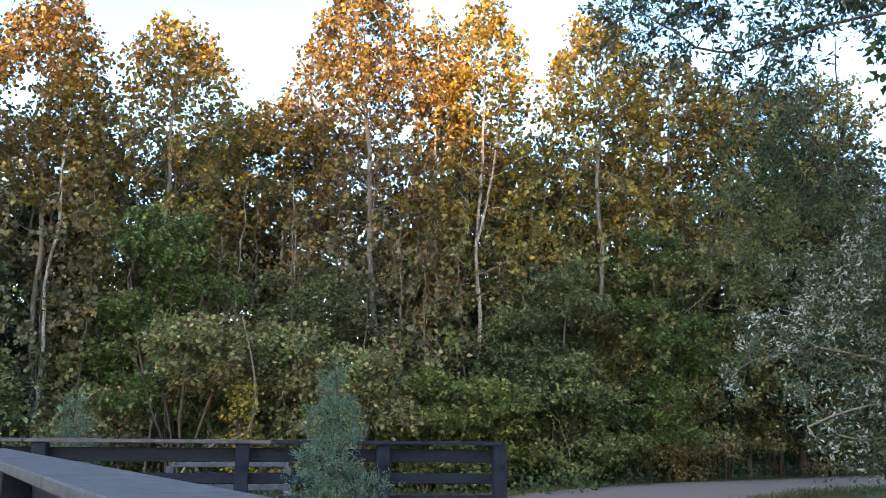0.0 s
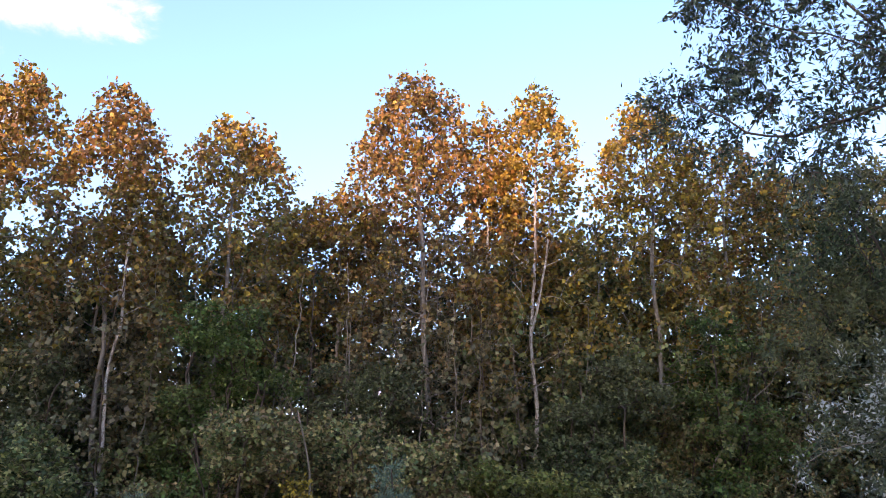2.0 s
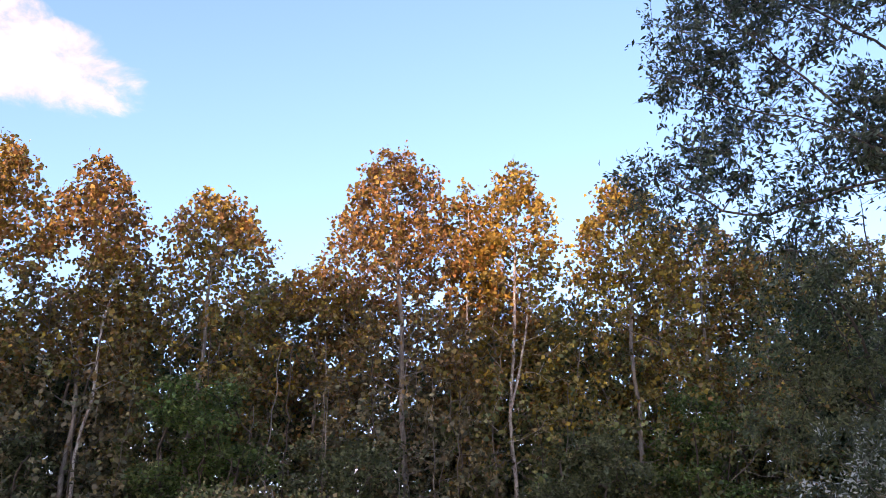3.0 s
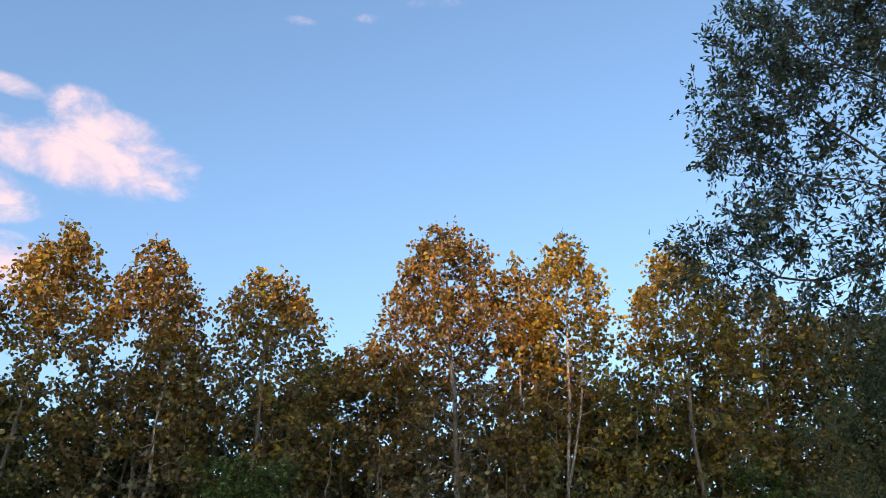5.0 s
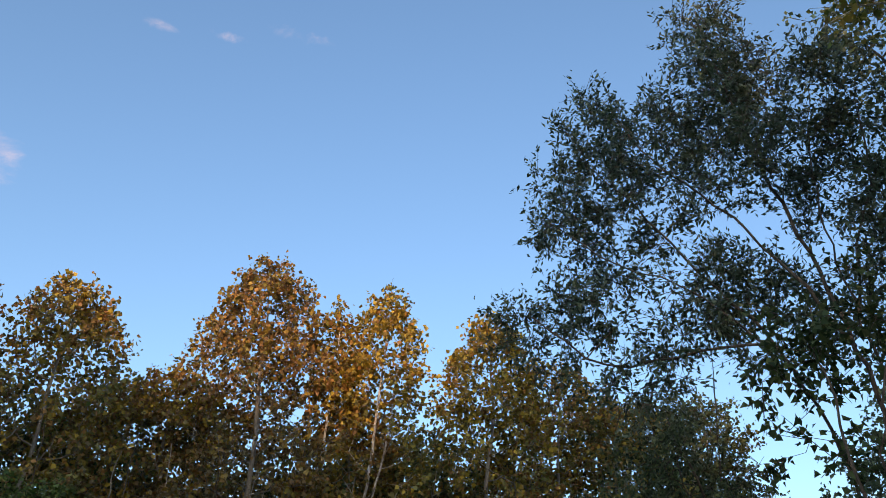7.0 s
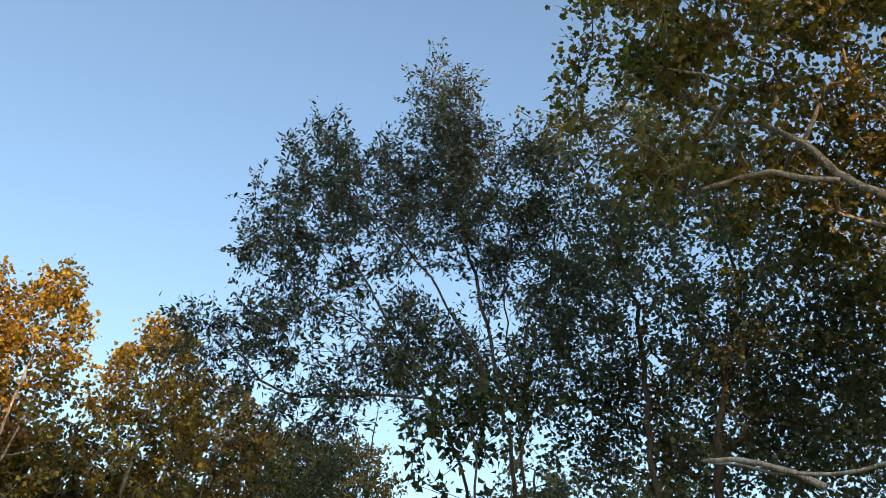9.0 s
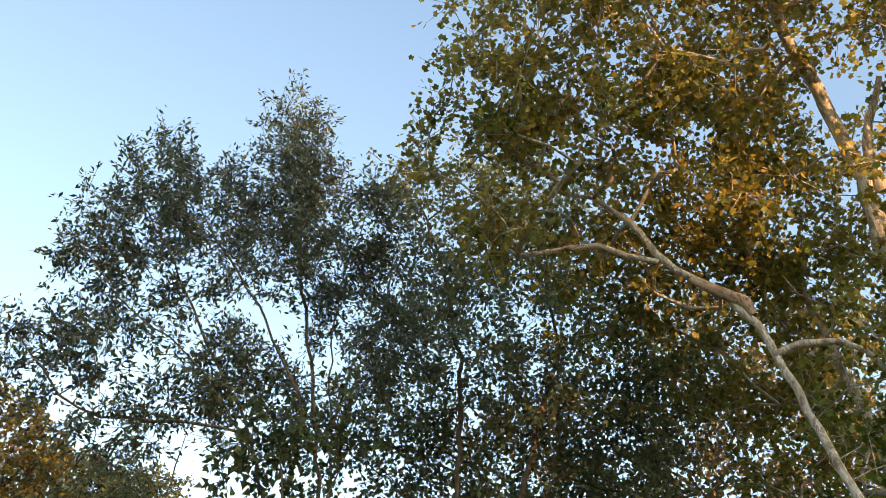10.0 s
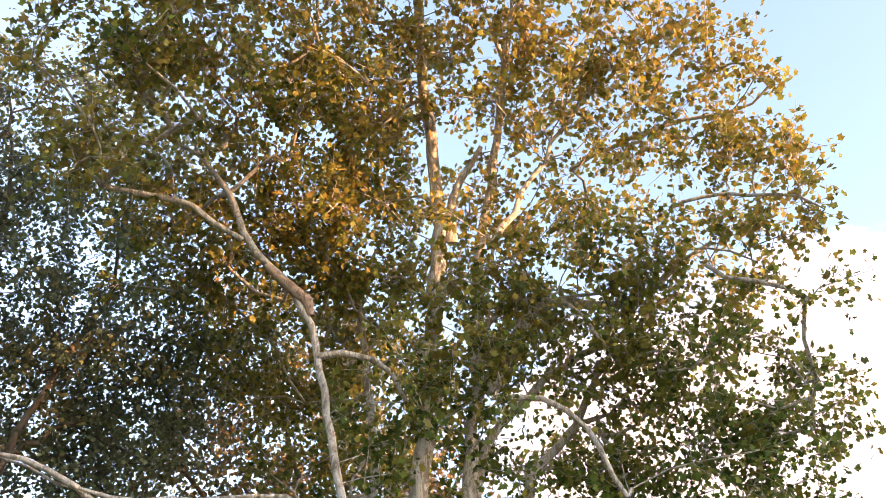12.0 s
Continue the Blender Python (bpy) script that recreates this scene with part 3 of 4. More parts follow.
# ---- the row of plane trees beyond the path ----
G0 = 0.45
ROW = [  # seed, x, y, top, crown radius, leaf, label, options
    (1, -16.6, 18.6, 13.2, 1.80, M_LEAF_OLIVE, "slim plane tree with olive autumn leaves and gold top", {}),
    (2, -13.48, 20.6, 14.53, 1.75, M_LEAF_MIXED, "slim plane tree with gold and brown autumn leaves", dict(lean=(0.00, 0.0))),
    (3, -10.10, 21.4, 14.25, 1.55, M_LEAF_BROWN, "slim plane tree with a pale stem and browning leaves", dict(trunk=0.08, lean=(-0.82, 0.0))),
    (4, -7.73, 22.7, 13.93, 1.70, M_LEAF_MIXED, "plane tree with a rounded golden brown head", dict(lean=(0.02, 0.0))),
    (5, -1.69, 23.9, 15.95, 2.20, M_LEAF_BROWN, "tallest plane tree, its broad head of brown leaves", dict(lean=(-0.90, 0.0))),
    (6, -0.19, 24.3, 14.79, 0.75, M_LEAF_MIXED, "narrow plane tree with a pale slender stem", dict(trunk=0.07, bark=M_BARK_PALE, lean=(-0.02, 0.0))),
    (7, 0.89, 23.8, 15.11, 1.40, M_LEAF_GOLD, "bright golden plane tree with a forked pale stem", dict(trunk=0.085, fork=True, bark=M_BARK_PALE, lean=(0.47, 0.0))),
    (8, 4.65, 24.6, 15.05, 1.85, M_LEAF_GOLD, "plane tree with a golden pointed head", dict(lean=(0.19, 0.0))),
    (9, 7.2, 26.0, 14.2, 1.90, M_LEAF_MIXED, "plane tree with olive and gold leaves in shade", {}),
    (14, -18.8, 21.5, 10.6, 2.00, M_LEAF_MIXED, "plane tree with gold leaves behind the row", {}),
    (13, -14.8, 22.6, 10.4, 2.00, M_LEAF_OLIVE, "plane tree with olive and brown leaves behind the row", {}),
    (10, -5.0, 24.6, 12.2, 1.80, M_LEAF_MIXED, "lower plane tree with orange brown leaves", {}),
    (11, -9.3, 24.8, 11.2, 2.00, M_LEAF_OLIVE, "plane tree with olive leaves behind the row", {}),
    (15, -3.4, 26.0, 11.6, 2.00, M_LEAF_BROWN, "lower plane tree with rusty brown leaves", {}),
    (16, 0.4, 25.6, 12.1, 1.60, M_LEAF_BROWN, "lower plane tree with rusty brown leaves", {}),
    (17, 2.8, 26.4, 11.4, 2.00, M_LEAF_OLIVE, "plane tree with olive leaves behind the row", {}),
    (18, -6.6, 25.4, 11.9, 1.80, M_LEAF_MIXED, "lower plane tree with orange brown leaves", {}),
    (19, -11.9, 23.6, 11.2, 1.90, M_LEAF_BROWN, "lower plane tree with rusty brown leaves", {}),
    (20, 6.4, 27.4, 12.2, 2.00, M_LEAF_MIXED, "lower plane tree with orange brown leaves", {}),
    (12, 9.6, 27.4, 13.8, 2.10, M_LEAF_OLIVE, "plane tree with olive green leaves in shade", {}),
]
row_trees = [plane_tree(s, x, y, G0, top, r, leaf, label, **o) for s, x, y, top, r, leaf, label, o in ROW]

# thinner trees of the grove behind the row, repeated
grove = [plane_tree(31, -4.0, 30.0, G0, 10.5, 2.2, M_LEAF_OLIVE, "slim woodland tree with olive leaves in the shaded grove", shape=KITE, size=0.22, trunk=0.07, dense=19.0, low=17.0, waist=19.0, group="grove behind the row"),
         plane_tree(32, 3.0, 31.0, G0, 10.0, 2.0, M_LEAF_DARK, "slim woodland tree with dark green leaves in the grove", shape=KITE, size=0.22, trunk=0.06, dense=19.0, low=17.0, waist=19.0, group="grove behind the row")]
rng = np.random.default_rng(77)
for i, (x, y) in enumerate([(-22, 25), (-19, 28), (-15.5, 26.5), (-12.5, 30), (-9, 33), (-6.5, 29.5), (-1.5, 33), (0.8, 29), (6, 29), (9.5, 30), (12.5, 28), (16, 31), (-17, 35), (-24, 33), (20, 35), (13, 36), (4.5, 37), (-3, 39), (-20.5, 22.5), (-17.2, 23.5), (-26, 27), (-13, 25), (-14, 28.5), (-18, 26), (-11, 26.5), (-8, 27.5), (1.8, 27.0), (-0.6, 27.6), (3.4, 28.2)]):
    k = 0.95 + 0.2 * rng.random()
    copy_thing(grove[i % 2], pose(x, y, G0, 0, 0, 360 * rng.random()) @ Matrix.Diagonal((k, k, k, 1)))

# ---- undergrowth at the foot of the row ----
SHRUBS = [(38, -17.5, 18.0, 3.4, 1.7), (39, -13.6, 20.5, 4.4, 1.6), (40, -9.0, 22.2, 4.2, 1.6), (55, -5.0, 22.4, 4.4, 1.7), (56, -1.2, 23.0, 4.2, 1.5), (57, 2.4, 25.5, 4.4, 1.7), (58, -17.5, 26.0, 5.0, 2.2), (59, -11.0, 27.0, 4.6, 2.0),
          (60, -4.0, 27.5, 4.6, 2.0), (37, 5.8, 27.5, 4.8, 2.0)]
EDGE_SHRUBS = [(41, -15.2, 17.2, 3.2, 1.6), (42, -12.4, 18.6, 2.6, 1.5), (43, -10.2, 18.8, 3.4, 1.5), (44, -8.1, 19.6, 2.4, 1.3), (45, -5.9, 19.3, 3.9, 1.5), (46, -3.6, 20.2, 4.0, 1.4),
          (47, -2.0, 19.8, 3.3, 1.4), (48, -0.4, 20.4, 2.8, 1.2), (49, 1.2, 21.2, 2.6, 1.2), (50, 2.9, 21.9, 3.2, 1.3), (64, 3.9, 23.0, 2.6, 1.1), (51, 5.2, 23.9, 3.0, 1.2), (65, 6.6, 24.8, 3.0, 1.2), (52, 8.2, 26.0, 3.4, 1.4), (53, 10.2, 27.4, 3.6, 1.6), (54, 12.8, 29.0, 3.8, 1.8), (66, 15.8, 31.0, 4.0, 1.9), (67, 4.6, 24.2, 4.6, 1.3), (68, 7.6, 26.6, 4.6, 1.5)]
# taller bushes that reach up between the stems
TALL_SHRUBS = [(100, -15.6, 18.6, 6.4, 1.9), (101, -11.6, 20.2, 5.6, 1.7), (102, -7.0, 21.2, 7.0, 1.8), (103, -3.4, 22.0, 5.6, 1.6), (104, 3.0, 22.8, 6.0, 1.5), (105, 6.2, 24.6, 7.4, 1.8), (106, 8.5, 26.2, 8.2, 2.0), (107, 10.6, 27.6, 8.4, 2.2), (108, 13.0, 29.0, 8.0, 2.2), (109, 1.9, 22.6, 4.6, 1.2)]
for s, x, y, h, r in SHRUBS + EDGE_SHRUBS:
    pads = 0 if s in (37, 38, 39, 40) or 55 <= s <= 60 else 21
    if s == 45:
        shrub(s, x, y, G0, h, r, M_LEAF_SHRUB, "thin shrub with a bare dark base and yellow-green leaves above", size=0.112, pads=16, clear=0.6)
    elif s in (51, 52, 68):
        shrub(s, x, y, G0, h, r, M_LEAF_DARK, "dark green undergrowth shrub in deep shade")
    elif s in (48, 49):
        shrub(s, x, y, G0, h, r, M_LEAF_LIME, "bright yellow-green leafy shrub at the wood's edge", size=0.112, pads=pads)
    elif s % 3 == 0:
        shrub(s, x, y, G0, h, r, M_LEAF_FRESH, "fresh green leafy shrub at the wood's edge", size=0.112 if pads else 0.18, pads=pads)
    elif s % 7 == 1:
        shrub(s, x, y, G0, h, r, M_LEAF_OLIVE, "shrub with dull olive autumn leaves", size=0.112 if pads else 0.185, pads=pads)
    else:
        shrub(s, x, y, G0, h, r, M_LEAF_SHRUB, "broad-leaved shrub with yellow-green autumn leaves", size=0.112 if pads else 0.185, pads=pads)

for s, x, y, h, r in TALL_SHRUBS:
    if s in (102, 105):
        shrub(s, x, y, G0, h, r, M_LEAF_FRESH, "tall green leafy bush between the stems", size=0.105, stems=6, pads=46)
    elif s in (106, 107, 108):
        shrub(s, x, y, G0, h, r, M_LEAF_SHRUB, "tall yellow-green bush at the path's bend", size=0.11, stems=7, pads=60)
    else:
        shrub(s, x, y, G0, h, r, M_LEAF_DULL, "tall thin bush with dull green leaves", size=0.1, stems=6, pads=36)


shrub(110, -4.4, 18.9, G0, 2.7, 0.35, M_LEAF_YELLOW, "small shrub with bright yellow autumn leaves", size=0.095, stems=3, pads=6, tier=0.5)


def undergrowth():
    """Brambles and seedlings that cover the ground between the trees."""
    rng = np.random.default_rng(15)
    x, y = rng.uniform(-24, 26, 90000), rng.uniform(17.5, 36, 90000)
    line, _ = resample(np.column_stack([PATH_LINE, np.zeros(len(PATH_LINE))]), 0.5)
    edge = np.interp(x, line[:, 0], line[:, 1], left=16.0) + np.where(x > 2, 3.1, 2.0)
    patch = np.array([noise.noise(Vector((a * 0.6, b * 0.6, 3.0))) for a, b in zip(x, y)])
    keep = (y > edge) & (rng.random(len(x)) < np.clip(0.55 + 0.8 * patch, 0.15, 1))
    x, y, patch = x[keep], y[keep], patch[keep]
    h = (0.35 + 0.9 * np.clip(patch + 0.4, 0, 1.2)) * np.clip((y - edge[keep]) / 1.5, 0.25, 1)
    pl = np.column_stack([x, y, G0 + h * rng.random(len(x))])
    me = leaf_mesh("undergrowth", pl, leaf_axes(rng, rng.normal(size=pl.shape) + np.array([0, 0, 0.4]), 0.9), rng.uniform(0.06, 0.14, len(x)), KITE)
    tagged(part("undergrowth", me, M_LEAF_DARK, label="dark leafy undergrowth under the trees", kind="stuff"), category="undergrowth")


undergrowth()

# one slender pale stem at the edge of the wood, and bare leaning stems
plane_tree(21, -10.0, 20.9, G0, 11.5, 1.1, M_LEAF_MIXED, "slender tree with a bare pale stem at the wood's edge", bark=M_BARK_PALE, trunk=0.07, base=0.62, neck=8.5, group="slender pale stems")


def bare_stem(seed, x, y, pts, reach, label, radius=0.05, bark=M_BARK_ROW):
    ob = plant("bare_stem", x, y, G0, label, "dead tree", "bare stems")
    rng = np.random.default_rng(seed)
    top = pts[-1]
    ms = [(top[0] + rng.normal() * 0.3, top[1], top[2] * (0.5 + 0.5 * rng.random()), reach, 1.0) for _ in range(3)]
    g = Growth(seed, [(radius, 0.012, pts)], ms, clumps=6, twig=0.006, bend=0.3)
    g.sprays(per_tip=2, length=0.5, leaves=1)
    add_wood(ob, g, bark, ["trunk"], limb_radius=0.02)


bare_stem(91, -4.3, 19.2, [(0, 0, 0), (0.03, 0, 1.2), (0.08, 0, 2.4), (-0.1, 0, 3.2), (-0.3, 0, 3.9)], 0.6, "bare brown leaning stem among the shrubs")
bare_stem(92, -5.6, 18.2, [(0, 0, 0), (0.3, 0, 0.7), (0.9, 0, 1.1), (1.5, 0, 1.3)], 0.8, "tangle of bare grey branches behind the railing", 0.035)
bare_stem(93, 3.4, 21.6, [(0, 0, 0), (-0.5, 0, 0.8), (-1.1, 0, 1.5), (-1.8, 0, 2.1)], 0.5, "bare fallen branch leaning in the undergrowth", 0.03)
bare_stem(95, 7.4, 14.9, [(1.4, 0, 0), (0.5, 0, 3.5), (-0.1, 0, 6.0), (0.1, 0, 8.3)], 0.9, "thin half-bare stem with sparse twigs", 0.024, M_BARK_BROWN)
bare_stem(96, 6.7, 15.2, [(2.0, 0, 0), (1.0, 0, 3.0), (0.2, 0, 5.5), (-0.2, 0, 7.6)], 0.8, "thin half-bare stem with sparse twigs", 0.02, M_BARK_BROWN)
bare_stem(94, -7.0, 20.2, [(0, 0, 0), (0.2, 0, 1.5), (0.7, 0, 2.6), (1.3, 0, 3.3)], 0.6, "bare grey branch leaning among the shrubs", 0.035)

bare_stem(120, 5.01, 24.20, [(0.00, 0, 0.08), (0.87, 0, 3.19), (1.85, 0, 4.65), (3.34, 0, 6.01)], 0.5, "thin leaning sapling with a bare grey stem", 0.035, M_BARK_ROW)
bare_stem(122, 3.27, 21.50, [(0.00, 0, 0.19), (-0.37, 0, 1.69), (-0.99, 0, 2.24), (-1.56, 0, 2.38)], 0.4, "bare pale branch leaning out of the shrubs", 0.018, M_BARK_ROW)

# thin saplings that stand between the trunks
stem_rng = np.random.default_rng(41)
for k in range(18):
    x, h = -9.5 + 0.75 * k + 0.3 * stem_rng.normal(), 6.0 + 3.0 * stem_rng.random()
    bare_stem(140 + k, x, 20.9 + 0.2 * (x + 8) + stem_rng.random(), [(0, 0, 0), (0.05 * stem_rng.normal(), 0, 0.35 * h), (0.1 * stem_rng.normal(), 0, 0.7 * h), (0.18 * stem_rng.normal(), 0, h)], 0.6,
              "thin grey sapling stem between the trunks", 0.022 + 0.016 * stem_rng.random(), M_BARK_ROW if k % 3 else M_BARK_BROWN)

# ---- dark dense tree at the end of the row ----
def dark_tree(seed, x, y, top, wide, leaf=M_LEAF_YEW, name="dark_tree", label="dense dark green tree at the end of the row"):
    ob = plant(name, x, y, G0, label, "tree", "dense trees beyond the path")
    h = top - G0
    rng = np.random.default_rng(seed)
    ms = []
    for f, k in ((0.93, 0.42), (0.84, 0.66), (0.73, 0.85), (0.6, 0.95), (0.46, 1.0), (0.32, 1.0), (0.18, 0.9)):
        for i in range(3):
            a = 2.1 * i + rng.random()
            ms.append((0.5 * wide * k * math.cos(a), 0.5 * wide * k * math.sin(a), f * h + 0.2 * rng.normal(), 0.62 * wide * k, 1.0))
    g = Growth(seed, [(0.16, 0.03, [(0, 0, 0), (0.1, 0, 0.3 * h), (-0.1, 0, 0.65 * h), (0, 0, 0.97 * h)])], ms, clumps=13)
    add_leaves(ob, g, leaf, KITE, 0.17, dict(per_tip=5, length=0.45, leaves=7, hang=0.3))
    add_wood(ob, g, M_BARK_BROWN, ["trunk"], small_twigs=False)
    return ob


dark_tree(61, 11.6, 28.2, 14.6, 2.9)
dark_tree(63, 14.9, 31.0, 15.6, 3.3)
grey = dark_tree(65, 16.2, 20.6, 11.9, 2.8, M_LEAF_SAGE, "grey_green_tree", "leafy grey-green tree behind the tall tree")
copy_thing(grey, pose(19.0, 17.6, G0, 0, 0, 120))

# ---- silver-leaved tree leaning over the path ----
silver = plant("silver_leaved_tree", 7.6, 13.2, G0, "spreading small tree with silver-backed leaves on arching branches", "tree")
g = Growth(62, [(0.09, 0.03, [(2.7, 0.2, 0), (2.1, 0.1, 1.3), (1.1, 0, 2.8), (0.1, 0, 4.0)]),
                (0.022, 0.006, [(2.2, 0, 1.1), (0.6, -0.1, 1.9), (-0.6, -0.1, 2.3), (-1.9, -0.2, 2.5), (-2.6, -0.2, 2.4), (-3.2, -0.2, 2.1)]),
                (0.022, 0.006, [(2.3, 0, 0.9), (0.8, -0.2, 1.3), (-0.3, -0.3, 1.6), (-1.4, -0.4, 1.6), (-2.2, -0.4, 1.3)]),
                (0.025, 0.008, [(2.4, 0, 0.6), (2.5, -0.3, 1.9), (2.8, -0.3, 2.6)])],
           [(-0.1, 0, 3.9, 0.9, 1), (0.9, 0, 3.9, 1.1, 1), (-0.9, 0, 3.0, 1.0, 0.9), (0.3, -0.3, 2.8, 1.1, 1), (1.6, 0, 3.0, 1.3, 1), (0.2, -0.4, 1.9, 1.1, 1), (-1.0, -0.3, 1.9, 0.8, 0.8),
            (-1.1, -0.5, 1.1, 0.75, 1), (-0.4, -0.5, 0.8, 0.7, 1), (1.6, -0.3, 1.6, 1.2, 1), (0.5, -0.5, 0.8, 0.8, 1), (-2.2, -0.2, 2.3, 0.8, 0.5), (1.5, -0.4, 0.5, 0.8, 0.8), (-1.7, -0.1, 3.1, 0.8, 0.8), (-0.6, 0.2, 4.2, 0.8, 0.9), (-1.9, -0.3, 1.6, 0.6, 0.6), (-2.9, -0.2, 2.2, 0.5, 0.5), (-2.6, -0.2, 2.9, 0.5, 0.4)],
           clumps=26, twig=0.004)
add_leaves(silver, g, M_LEAF_SILVER, LANCE, 0.1, dict(per_tip=6, length=0.4, leaves=20, hang=-0.1, spread=0.65, droop=-0.25), lift=0.5)
add_wood(silver, g, M_BARK_ROW, ["trunk", "branch"], small_twigs=False)

# dull green small tree right behind it
willow = plant("small_tree", 7.0, 14.6, G0, "small tree with narrow dull green leaves behind the silver-leaved one", "tree")
g = Growth(64, [(0.08, 0.02, [(1.9, 0, 0), (1.2, 0, 2.2), (0.2, 0, 4.4), (-0.4, 0, 6.4)]), (0.05, 0.015, [(1.55, 0, 1.2), (1.3, 0, 3.0), (0.9, 0, 4.8)])],
           [(-1.2, 0.2, 6.0, 0.9, 0.8), (-0.5, 0.1, 6.7, 0.8, 0.9), (-1.7, 0.2, 5.0, 0.9, 0.8), (-0.2, 0, 5.4, 1.0, 0.9), (0.7, 0, 4.8, 1.1, 0.9), (-1.2, 0, 3.9, 1.1, 0.9), (0.2, 0, 3.6, 1.1, 0.9), (1.3, 0, 3.4, 1.1, 0.8)], clumps=22, twig=0.004)
add_leaves(willow, g, M_LEAF_DULL, LANCE, 0.11, dict(per_tip=6, length=0.4, leaves=13, hang=0.15), lift=0.5)
add_wood(willow, g, M_BARK_BROWN, ["trunk", "branch"], small_twigs=False)

SYCAMORE_CROWN = [
    (6.6, 6.1, 10.4, 1.05, 0.8),
    (7.5, 6.3, 9.6, 1.0, 0.7),
    (9.7, 6.2, 11.1, 1.5, 0.9),
    (7.2, 4.6, 11.3, 1.65, 0.55),
    (8.9, 4.1, 11.1, 1.45, 0.9),
    (10.5, 5.0, 10.1, 1.36, 0.8),
    (12.0, 3.7, 9.7, 1.3, 0.8),
    (10.6, 6.4, 10.0, 1.2, 0.6),
    (8.7, 3.0, 12.7, 1.94, 0.6),
    (11.0, 3.0, 11.0, 1.78, 0.8),
    (8.9, 0.6, 12.3, 1.78, 0.48),
    (10.7, -0.2, 11.4, 1.95, 0.55),
    (9.2, -1.5, 11.3, 1.35, 0.42),
    (10.0, -2.3, 10.2, 1.35, 0.42),
    (10.7, -2.7, 9.3, 0.99, 0.5),
]
SYCAMORE_MIDDLE = [
    (10.5, -1.0, 9.0, 1.39, 0.6),
    (11.2, -1.7, 7.8, 1.3, 0.8),
    (11.4, -2.8, 7.2, 0.96, 0.9),
    (11.8, -2.2, 6.4, 1.3, 1),
    (13.3, 0.1, 7.2, 1.26, 0.5),
    (13.9, 4.4, 9.2, 2.1, 0.8),
    (10.7, 1.5, 7.8, 1.25, 0.8),
    (7.0, 2.1, 13.4, 2.62, 0.5),
    (7.7, -0.6, 13.2, 2.25, 0.5),
    (6.1, 4.5, 12.1, 1.74, 0.6),
    (12.8, 6.0, 10.0, 1.65, 0.6),
    (14.3, 5.1, 8.0, 1.65, 0.7),
    (8.8, -2.0, 12.2, 1.03, 0.4),
    (10.7, 2.7, 6.3, 0.96, 0.5),
    (11.6, 1.7, 6.0, 1.25, 0.7),
]
SYCAMORE_SKIRT = [
    (10.0, 1.1, 8.9, 1.25, 0.7),
    (10.5, 4.1, 10.3, 1.15, 0.8),
    (12.1, -0.8, 6.2, 1.3, 0.7),
    (9.7, 1.9, 7.6, 0.85, 0.6),
    (10.3, 1.4, 6.6, 0.85, 0.6),
    (10.8, 2.8, 7.2, 0.92, 0.6),
    (9.8, 0.4, 9.3, 1.01, 0.5),
    (11.4, -0.0, 8.5, 1.07, 0.8),
    (11.7, -1.1, 8.1, 1.08, 0.8),
    (12.0, -0.4, 7.6, 0.81, 0.6),
    (12.0, 0.7, 7.0, 0.71, 0.5),
    (11.4, -2.5, 8.6, 0.6, 0.6),
    (9.6, -3.0, 9.3, 0.35, 1.2),
    (9.5, -3.4, 9.0, 0.25, 1.2),
    (10.0, -3.0, 8.0, 0.25, 1.2),
    (8.9, -3.0, 11.1, 0.31, 1.2),
    (9.3, -3.3, 10.0, 0.25, 1.0),
    (8.9, -2.8, 11.6, 0.38, 1.4),
    (10.1, -2.5, 8.7, 0.43, 1.4),
    (8.9, -2.4, 12.3, 0.50, 1.6),
    (9.4, -2.6, 10.4, 0.50, 1.4),
    (10.4, 3.5, 12.8, 0.95, 0.9),
    (10.1, 3.8, 11.1, 0.77, 0.9),
    (9.6, 4.1, 12.7, 0.82, 0.8),
    (7.8, 5.6, 11.9, 0.75, 0.8),
    (11.0, 3.0, 11.8, 0.72, 0.7),
    (11.6, 0.8, 8.8, 0.77, 0.8),
    (11.8, -0.1, 8.4, 0.54, 0.6),
    (5.5, 5.4, 11.2, 0.5, 0.6),
    (5.9, 4.9, 11.1, 0.82, 0.5),
    (6.9, 5.3, 10.6, 0.93, 0.6),
]
SYCAMORE_STEMS = [
    (0.18, 0.07, [(10.49, 2.26, 5.9), (10.66, 2.29, 6.97), (10.57, 2.15, 8.2), (10.11, 1.97, 9.76), (9.7, 1.97, 10.83), (9.11, 2.04, 11.93), (8.22, 2.0, 13.28), (7.54, 1.93, 14.32)]),
    (0.14, 0.06, [(10.98, 1.66, 6.05), (10.69, 1.49, 8.01), (10.27, 1.35, 9.69), (9.89, 1.11, 10.62), (9.38, 0.83, 11.59), (8.71, 0.59, 12.7)]),
    (0.085, 0.012, [(9.43, 3.00, 5.31), (9.54, 3.33, 6.50), (9.55, 3.59, 7.55), (9.40, 3.69, 8.17), (9.15, 4.04, 8.50), (8.89, 4.37, 8.77), (8.75, 4.63, 9.14), (8.54, 4.81, 9.71), (8.24, 5.12, 10.17), (7.91, 5.44, 10.25)]),
    (0.13, 0.05, [(12.08, 3.33, 6.52), (12.05, 3.42, 7.75), (11.91, 3.57, 8.95), (11.52, 3.74, 10.35)]),
]
